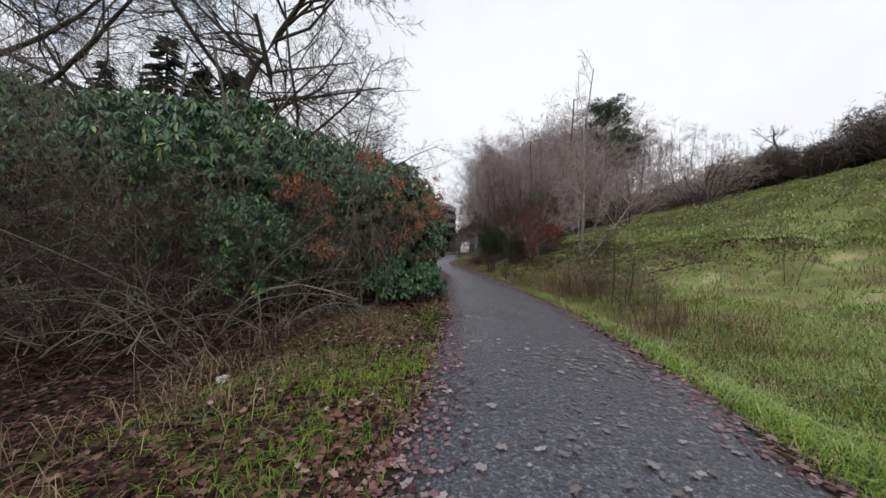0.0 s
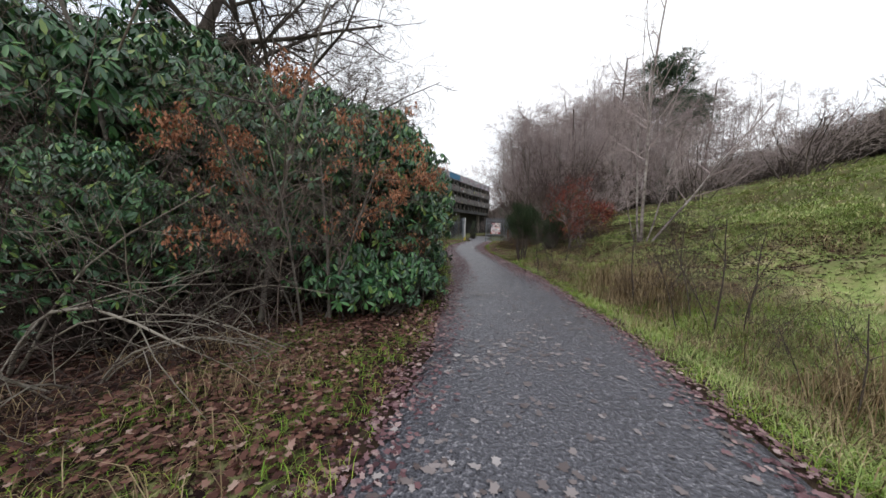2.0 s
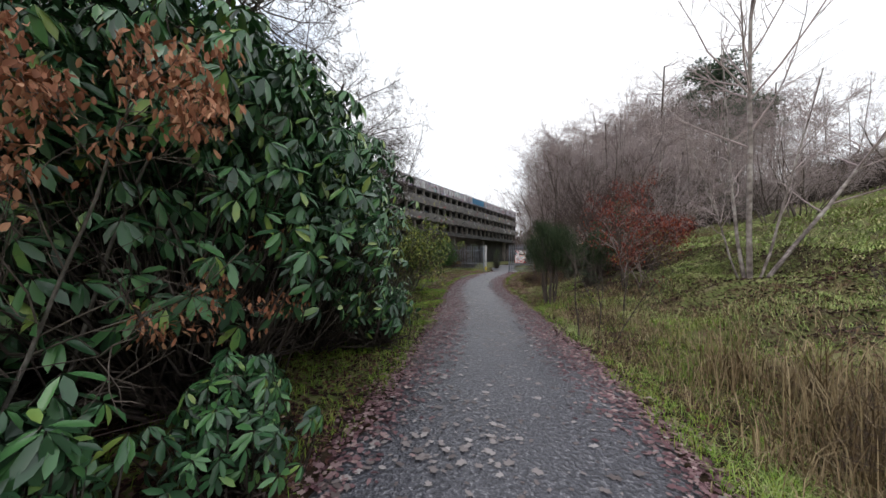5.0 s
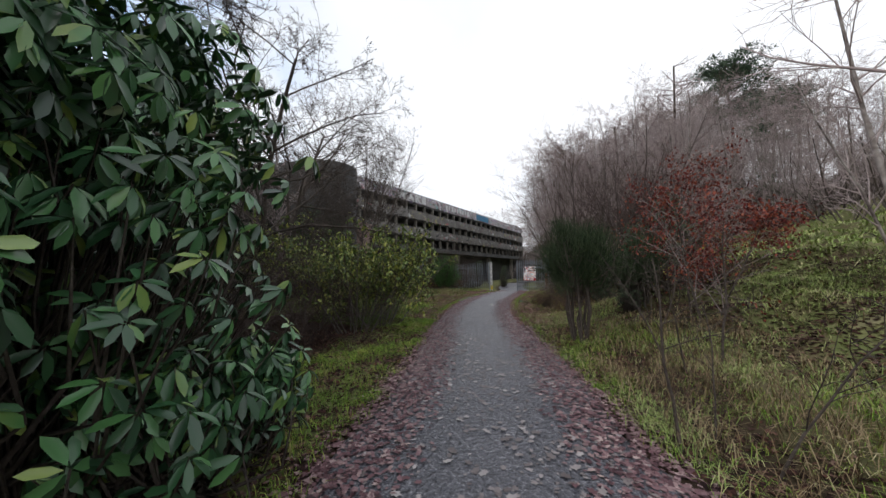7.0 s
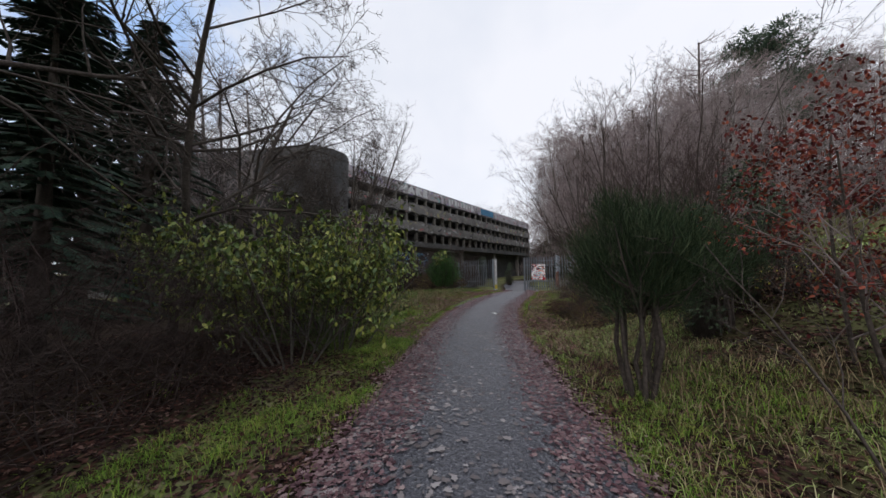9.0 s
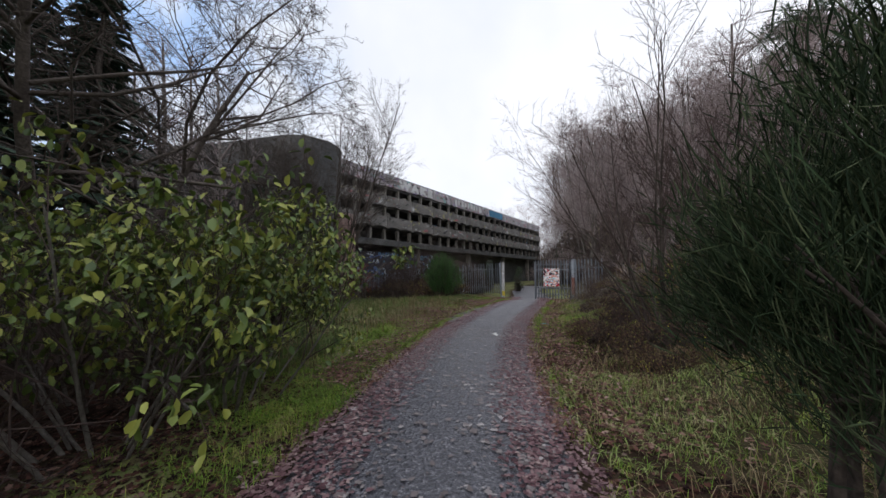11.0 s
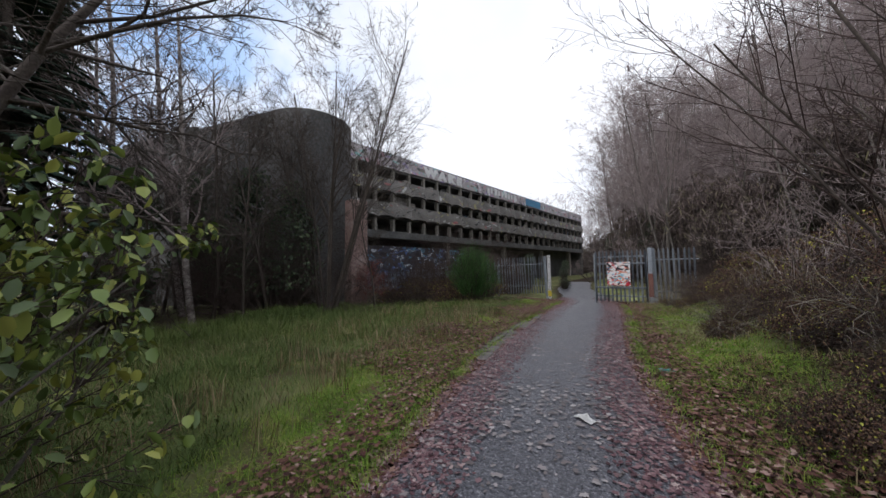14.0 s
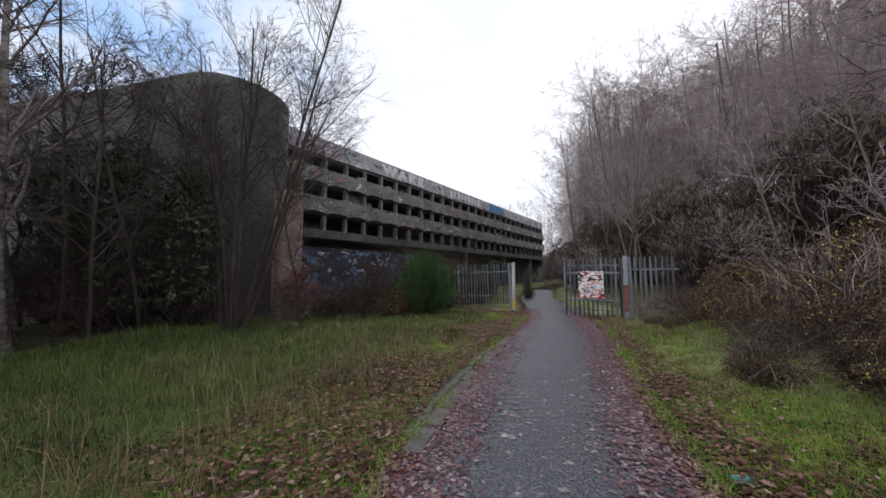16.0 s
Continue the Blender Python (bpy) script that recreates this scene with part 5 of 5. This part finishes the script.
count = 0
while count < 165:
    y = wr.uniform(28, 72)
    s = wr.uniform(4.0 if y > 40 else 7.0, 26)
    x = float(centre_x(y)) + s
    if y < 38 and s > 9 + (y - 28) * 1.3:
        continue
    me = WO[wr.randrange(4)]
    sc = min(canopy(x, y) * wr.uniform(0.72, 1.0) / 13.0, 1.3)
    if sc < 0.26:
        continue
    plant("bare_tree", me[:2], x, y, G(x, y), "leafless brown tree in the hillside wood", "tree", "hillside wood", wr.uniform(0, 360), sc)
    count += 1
for i in range(64):
    y = 92 + wr.uniform(0, 50)
    x = -34 + i * 1.05 + wr.uniform(-2, 2)
    plant("bare_tree", WO[wr.randrange(4)][:2], x, y, max(0.0, min(G(x, y), 6)), "distant leafless tree behind the building", "tree", "far trees", wr.uniform(0, 360), wr.uniform(1.0, 1.5))
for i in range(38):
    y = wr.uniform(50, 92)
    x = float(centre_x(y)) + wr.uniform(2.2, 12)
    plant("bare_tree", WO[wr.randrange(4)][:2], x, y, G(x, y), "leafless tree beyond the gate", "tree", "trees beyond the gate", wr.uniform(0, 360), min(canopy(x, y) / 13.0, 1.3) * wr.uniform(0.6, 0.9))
    plant("bare_shrub", HG[wr.randrange(2)][:2], x + wr.uniform(-2, 2), y - 4, G(x, y - 4), "brown leafless undergrowth beyond the gate", "shrub", "undergrowth beyond the gate", wr.uniform(0, 360), wr.uniform(0.8, 1.4), ("stem", "crown"))
for i, (x, y, sc) in enumerate(((1.5, 44.0, 0.8), (5.5, 42.0, 0.9), (8.5, 39.0, 0.8), (-1.5, 50.0, 0.9), (3.6, 38.6, 0.7), (-4.5, 56.0, 0.9), (11.5, 38.0, 0.9), (-7.2, 47.0, 0.5), (-9.5, 45.0, 0.6))):
    plant("evergreen_shrub", ivy, x, y, G(x, y) - 0.1, "dark evergreen shrub under the hillside trees", "bush", "evergreen shrubs", i * 71.0, sc, FS)
for i in range(16):
    x, y = -9.5 - i * 0.55 + wr.uniform(-0.3, 0.3), 39.6 + wr.uniform(0, 3.5)
    plant("brushwood", HM, x, y, G(x, y) - 0.2, "dark brushwood behind the steel fence", "shrub", "fence brushwood", wr.uniform(0, 360), wr.uniform(0.9, 1.35), FS)
for i in range(70):
    y = wr.uniform(38, 80)
    x = float(centre_x(y)) + (wr.uniform(2.6, 16) if y > 44 else wr.uniform(5, 18))
    plant("brushwood", HM, x, y, G(x, y) - 0.1, "dense brown brushwood under the trees", "shrub", "wood brushwood", wr.uniform(0, 360), wr.uniform(1.0, 2.6), FS)
for i in range(26):
    x, y = -30 + i * 2.2 + wr.uniform(-1, 1), wr.uniform(100, 125)
    plant("brushwood", HM, x, y, G(x, y) - 0.2 if G(x, y) < 4 else 3.0, "distant brown brushwood below the trees", "shrub", "far brushwood", wr.uniform(0, 360), wr.uniform(3.0, 4.5), FS)
for i in range(10):
    x, y = -30 - wr.uniform(0, 16), 29 + wr.uniform(8, 30)
    plant("bare_tree", WO[wr.randrange(4)][:2], x, y, -0.5, "leafless tree rising behind the block", "tree", "trees behind the block", wr.uniform(0, 360), wr.uniform(0.9, 1.2))
for i in range(80):
    y = wr.uniform(25, 60)
    s = wr.uniform(4.5, 20)
    x = float(centre_x(y)) + s
    plant("bare_shrub", HG[wr.randrange(2)][:2], x, y, G(x, y), "brown leafless undergrowth on the hillside", "shrub", "hillside undergrowth", wr.uniform(0, 360), wr.uniform(0.6, 1.3), ("stem", "crown"))
# hedge along the top of the meadow
GN = tree_meshes("gnarled", 135, 4.6, 0.14, GNARL, M["bark"], M["bark"], 1, 0.8, floor=0.008)
for i in range(44):
    y = 14 + i * 0.95
    x = float(centre_x(y)) + 24.5 - 0.06 * (y - 14) + wr.uniform(-0.6, 0.6)
    plant("hedge_shrub", HG[i % 2][:2], x, y, G(x, y) - 0.1, "dark leafless hedge shrub at the meadow's top", "hedge", "meadow hedge", wr.uniform(0, 360), wr.uniform(0.85, 1.15), ("stem", "crown"))
    plant("brushwood", HM, x, y + 0.4, G(x, y) - 0.1, "dense dark brushwood along the meadow's top", "hedge", "hedge brushwood", wr.uniform(0, 360), wr.uniform(1.0, 1.4), FS)
    if i % 6 == 2:
        plant("bare_tree", GN[:2], x + 1.5, y, G(x + 1.5, y), "gnarled leafless hedgerow tree", "tree", "hedgerow trees", wr.uniform(0, 360), wr.uniform(0.8, 1.15))


# ---- ground cover ----
def tufts(name, C, per, spread, height, width, lean, mat, label, category="grass", parent=None):
    n = len(C) * per
    base = np.repeat(C, per, 0)
    base[:, :2] += rng.normal(0, spread, (n, 2))
    base[:, 2] = surface(base[:, 0], base[:, 1]) - 0.01
    vary = np.repeat(rng.uniform(0.6, 1.25, len(C)), per)
    V, F = blades(base, height * vary * rng.uniform(0.6, 1.2, n), np.full(n, width), np.clip(rng.normal(lean, 0.25, n), 0.05, 1.4))
    return tagged(np_part(name, V, F, mat), label, category, kind="stuff")


patchy = lambda x, y, f=1.3, k=0.0: smooth_step(-0.25 + k, 0.35 + k, lump(x, y, f, 3.0) + 0.4 * lump(x, y, f * 2.7, 1.0))
C = scatter(26000, 1.25, 9, 3.5, 22, lambda s, y, x: (0.12 + 0.88 * patchy(x, y)) * (1 - 0.5 * smooth_step(13, 16, y) * (1 - smooth_step(3.5, 5.5, s))))
tufts("meadow_grass", C, 10, 0.07, 0.11, 0.006, 1.2, M["meadow"], "rough green meadow grass on the slope")
C = scatter(30000, 7, 27, 8, 50, lambda s, y, x: 0.8 * np.where((y > 27) & (s > 5), 0.25, 1.0))
tufts("meadow_grass_far", C, 7, 0.22, 0.13, 0.022, 1.4, M["meadow"], "rough green meadow grass higher on the slope")
C = scatter(6800, 2.0, 24, 4, 40, lambda s, y, x: patchy(x, y, 0.9, 0.25))
tufts("tussocks", C, 16, 0.13, 0.17, 0.008, 0.9, M["straw"], "straw-coloured tussocks in the meadow")
C = scatter(16000, 1.15, 3.2, 4, 35, lambda s, y, x: (0.2 + 0.7 * patchy(x, y, 1.7)) * (1 - 0.55 * smooth_step(13, 15.5, y) * (1 - smooth_step(25, 27, y))))
tufts("verge_grass", C, 14, 0.06, 0.10, 0.004, 0.9, M["grass"], "short green grass on the verge")
C = scatter(5200, -5.0, -2.6, 19, 34, lambda s, y, x: 0.3 + 0.7 * patchy(x, y, 1.1))
tufts("lying_grass", C, 14, 0.09, 0.19, 0.005, 1.1, M["rush"], "longer green grass lying over between path and rushes")
C = scatter(19000, -2.7, -1.15, 4, 36, lambda s, y, x: (0.25 + 0.75 * patchy(x, y, 1.4)) * np.where(y > 19, 0.75 - 0.4 * smooth_step(22, 24, y) * (s > -2.2), np.where((y > 9.6) & (y < 15), 0.12, np.where(s < -2.1, 0.2, 0.42))))
tufts("verge_grass_left", C, 14, 0.06, 0.10, 0.004, 0.95, M["grass"], "short green grass beside the path")
C = scatter(9500, -10, -2.8, 20.5, 33, lambda s, y, x: smooth_step(3.4, 4.8, -s) * (0.15 + 0.85 * patchy(x, y, 0.9, -0.1)))
tufts("tall_grass", C, 10, 0.08, 0.30, 0.006, 0.6, M["rush"], "tall dark green rushy grass")
C = scatter(26000, -4.6, 3.0, 4, 36, lambda s, y, x: (np.abs(s) > 1.2) * (0.1 + 0.9 * patchy(x, y, 1.6, 0.1)) * np.where(s > 0, 1.0 - 0.5 * smooth_step(14, 17, y) * (1 - smooth_step(24, 26, y)), np.where((y > 9.6) & (y < 15), 0.15, np.where(y < 10, (s > -2.9) * 0.6, 0.2 + 0.25 * smooth_step(17, 20, y)))))
tufts("moss", C, 16, 0.07, 0.045, 0.007, 1.3, M["moss"], "yellow-green moss and short turf by the path", "moss")
C = scatter(700, -6, -2.2, 20, 30, lambda s, y, x: 0.7)
tufts("dry_stems", C, 10, 0.07, 0.42, 0.005, 0.5, M["straw"], "dry straw stems among the grass")
C = np.concatenate([scatter(260, 1.3, 3.4, 4, 13, lambda s, y, x: 0.7), scatter(90, -3.4, -1.6, 4, 9, lambda s, y, x: 0.6), scatter(120, 2.0, 3.4, 24, 35, lambda s, y, x: 0.7), scatter(150, 1.6, 2.6, 8.5, 17.5, lambda s, y, x: 0.8), scatter(300, 1.4, 3.6, 12, 24, lambda s, y, x: 0.8), scatter(35, -3.6, -1.8, 6, 9.5, lambda s, y, x: 0.6)])
tufts("dead_grass", C, 26, 0.11, 0.22, 0.005, 0.95, M["straw"], "clumps of dead brown grass and dock")
for k, (x, y) in enumerate(((4.05, 13.2), (3.85, 12.9), (4.4, 13.3), (4.15, 12.4), (4.85, 9.8), (3.7, 14.2), (4.1, 13.7))):
    c = np.array([[x, y, 0.0]]) + rng.normal(0, 0.13, (9, 3)) * np.array([1, 1, 0])
    tufts("dock_clump", c, 34, 0.11, 0.52, 0.007, 0.5, M["straw"], "upright clump of dead brown dock stems", "plant")

for x, y in ((1.5, 29.9), (2.0, 30.5), (1.2, 30.9), (2.5, 31.4), (1.8, 32.0)):
    c = np.array([[x, y, 0.0]]) + rng.normal(0, 0.25, (8, 3)) * np.array([1, 1, 0])
    tufts("seed_heads", c, 14, 0.12, 1.25, 0.012, 0.4, M["seedhead"], "pale fluffy dead willowherb stems on the bramble bank", "plant")

# fallen leaves
C = scatter(22000, -1.05, 1.05, 3.5, 40, lambda s, y, x: (0.18 + 0.5 * patchy(x, y, 2.6, 0.05) + 0.1 * smooth_step(15, 20, y)) * (1 - 0.7 * smooth_step(26, 30, y)))
tagged(np_part("leaves_on_path", *flat_leaves(C, 0.012 + 0.034 * rng.uniform(0, 1, len(C)) ** 1.6, 0.07), M["paleleaf"]), "pale wet leaves stuck to the asphalt", "leaves", kind="stuff")
C = scatter(170000, -1.75, 1.6, 3.5, 40, lambda s, y, x: np.clip(np.exp(-((np.abs(s) - 1.08) / 0.2) ** 2) * np.where(y < 12, 0.65, 1.0) + 0.9 * smooth_step(12, 16, y) * (1 - 0.6 * smooth_step(26, 29, y) * (s < 0)) * smooth_step(0.35, 0.8, np.abs(s)) * (np.abs(s) < 1.25), 0, 1))
tagged(np_part("leaves_on_edges", *flat_leaves(C, rng.uniform(0.014, 0.032, len(C)), 0.22), M["litter"]), "red-brown oak leaves drifted along the path edges", "leaves", kind="stuff")
# litter under shrubs and thicket takes the colour darkened for shade
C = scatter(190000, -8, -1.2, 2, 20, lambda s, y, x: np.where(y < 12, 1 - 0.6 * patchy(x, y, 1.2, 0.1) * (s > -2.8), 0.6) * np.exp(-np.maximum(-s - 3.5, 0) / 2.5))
tagged(np_part("leaf_litter", *flat_leaves(C, rng.uniform(0.017, 0.036, len(C)), 0.4), M["shadelitter"]), "deep red-brown leaf litter under the shrubs, darkened for their shade", "leaves", kind="stuff")
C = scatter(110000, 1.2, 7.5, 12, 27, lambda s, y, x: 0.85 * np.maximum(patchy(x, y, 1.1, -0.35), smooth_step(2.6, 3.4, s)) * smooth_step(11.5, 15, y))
tagged(np_part("leaf_litter_right", *flat_leaves(C, rng.uniform(0.017, 0.036, len(C)), 0.4), M["shadelitter"]), "damp brown leaf litter under the thicket, darkened for its shade", "leaves", kind="stuff")
C = scatter(150000, -4.6, 2.6, 20, 38, lambda s, y, x: (np.abs(s) > 1.0) * np.where(s > 0, 1 - 0.85 * smooth_step(1.5, 2.1, s), 1.0) * np.maximum(patchy(x, y, 1.3, -0.1), 0.9 * smooth_step(2.3, 1.5, np.abs(s))) * np.exp(-np.maximum(np.abs(s) - 2.6, 0) * 0.8))
C = np.concatenate([C, scatter(12000, -2.8, -1.1, 3.5, 12, lambda s, y, x: 0.1 + 0.9 * patchy(x, y, 2.0, 0.2))])
C[:, 2] += rng.uniform(0.01, 0.075, len(C)) * (np.abs(C[:, 0] - centre_x(C[:, 1])) > 1.3)
tagged(np_part("leaf_scatter", *flat_leaves(C, rng.uniform(0.016, 0.036, len(C)), 0.35), M["brownlitter"]), "fallen red-brown leaves scattered over grass and moss", "leaves", kind="stuff")

# ---- dropped rubbish ----
def crumpled(name, x, y, size, mat, label):
    r = random.Random(int(x * 100))
    bm = bmesh.new()
    bmesh.ops.create_grid(bm, x_segments=6, y_segments=4, size=1)
    for v in bm.verts:
        v.co = Vector((v.co.x * size, v.co.y * size * 0.45, 0.25 * size * (1 + r.uniform(-0.8, 0.8)) * (1.2 - abs(v.co.x))))
    bmesh.ops.solidify(bm, geom=bm.faces[:], thickness=0.002)
    me = bpy.data.meshes.new(name)
    bm.to_mesh(me)
    bm.free()
    me.materials.append(mat)
    ob = new(name, me)
    ob.matrix_basis = pose(x, y, float(surface(x, y)) + 0.004, 0, 0, r.uniform(0, 180))
    return tagged(ob, label, "litter")


crumpled("paper_scrap", 0.2, 6.66, 0.09, M["paper"], "crumpled white paper scrap on leaf litter")
crumpled("wrapper", -1.52, 23.74, 0.09, M["paper"], "crushed pale plastic wrapper lying on the path")
bottle = thing("plastic_bottle", -0.9, 25.8, float(surface(-0.9, 25.8)) + 0.03, "teal plastic bottle lying at the path edge", "bottle", rz=20)
bm = bmesh.new()
bmesh.ops.create_cone(bm, cap_ends=True, segments=14, radius1=0.03, radius2=0.03, depth=0.13, matrix=Matrix.Rotation(math.pi / 2, 4, "Y"))
bmesh.ops.create_cone(bm, cap_ends=True, segments=14, radius1=0.03, radius2=0.012, depth=0.05, matrix=Matrix.Translation((0.09, 0, 0)) @ Matrix.Rotation(math.pi / 2, 4, "Y"))
part("body", bm, M["plastic"], bottle)
bm = bmesh.new()
bmesh.ops.create_cone(bm, cap_ends=True, segments=12, radius1=0.014, radius2=0.014, depth=0.018, matrix=Matrix.Translation((0.122, 0, 0)) @ Matrix.Rotation(math.pi / 2, 4, "Y"))
part("cap", bm, M["paper"], bottle, "white screw cap")
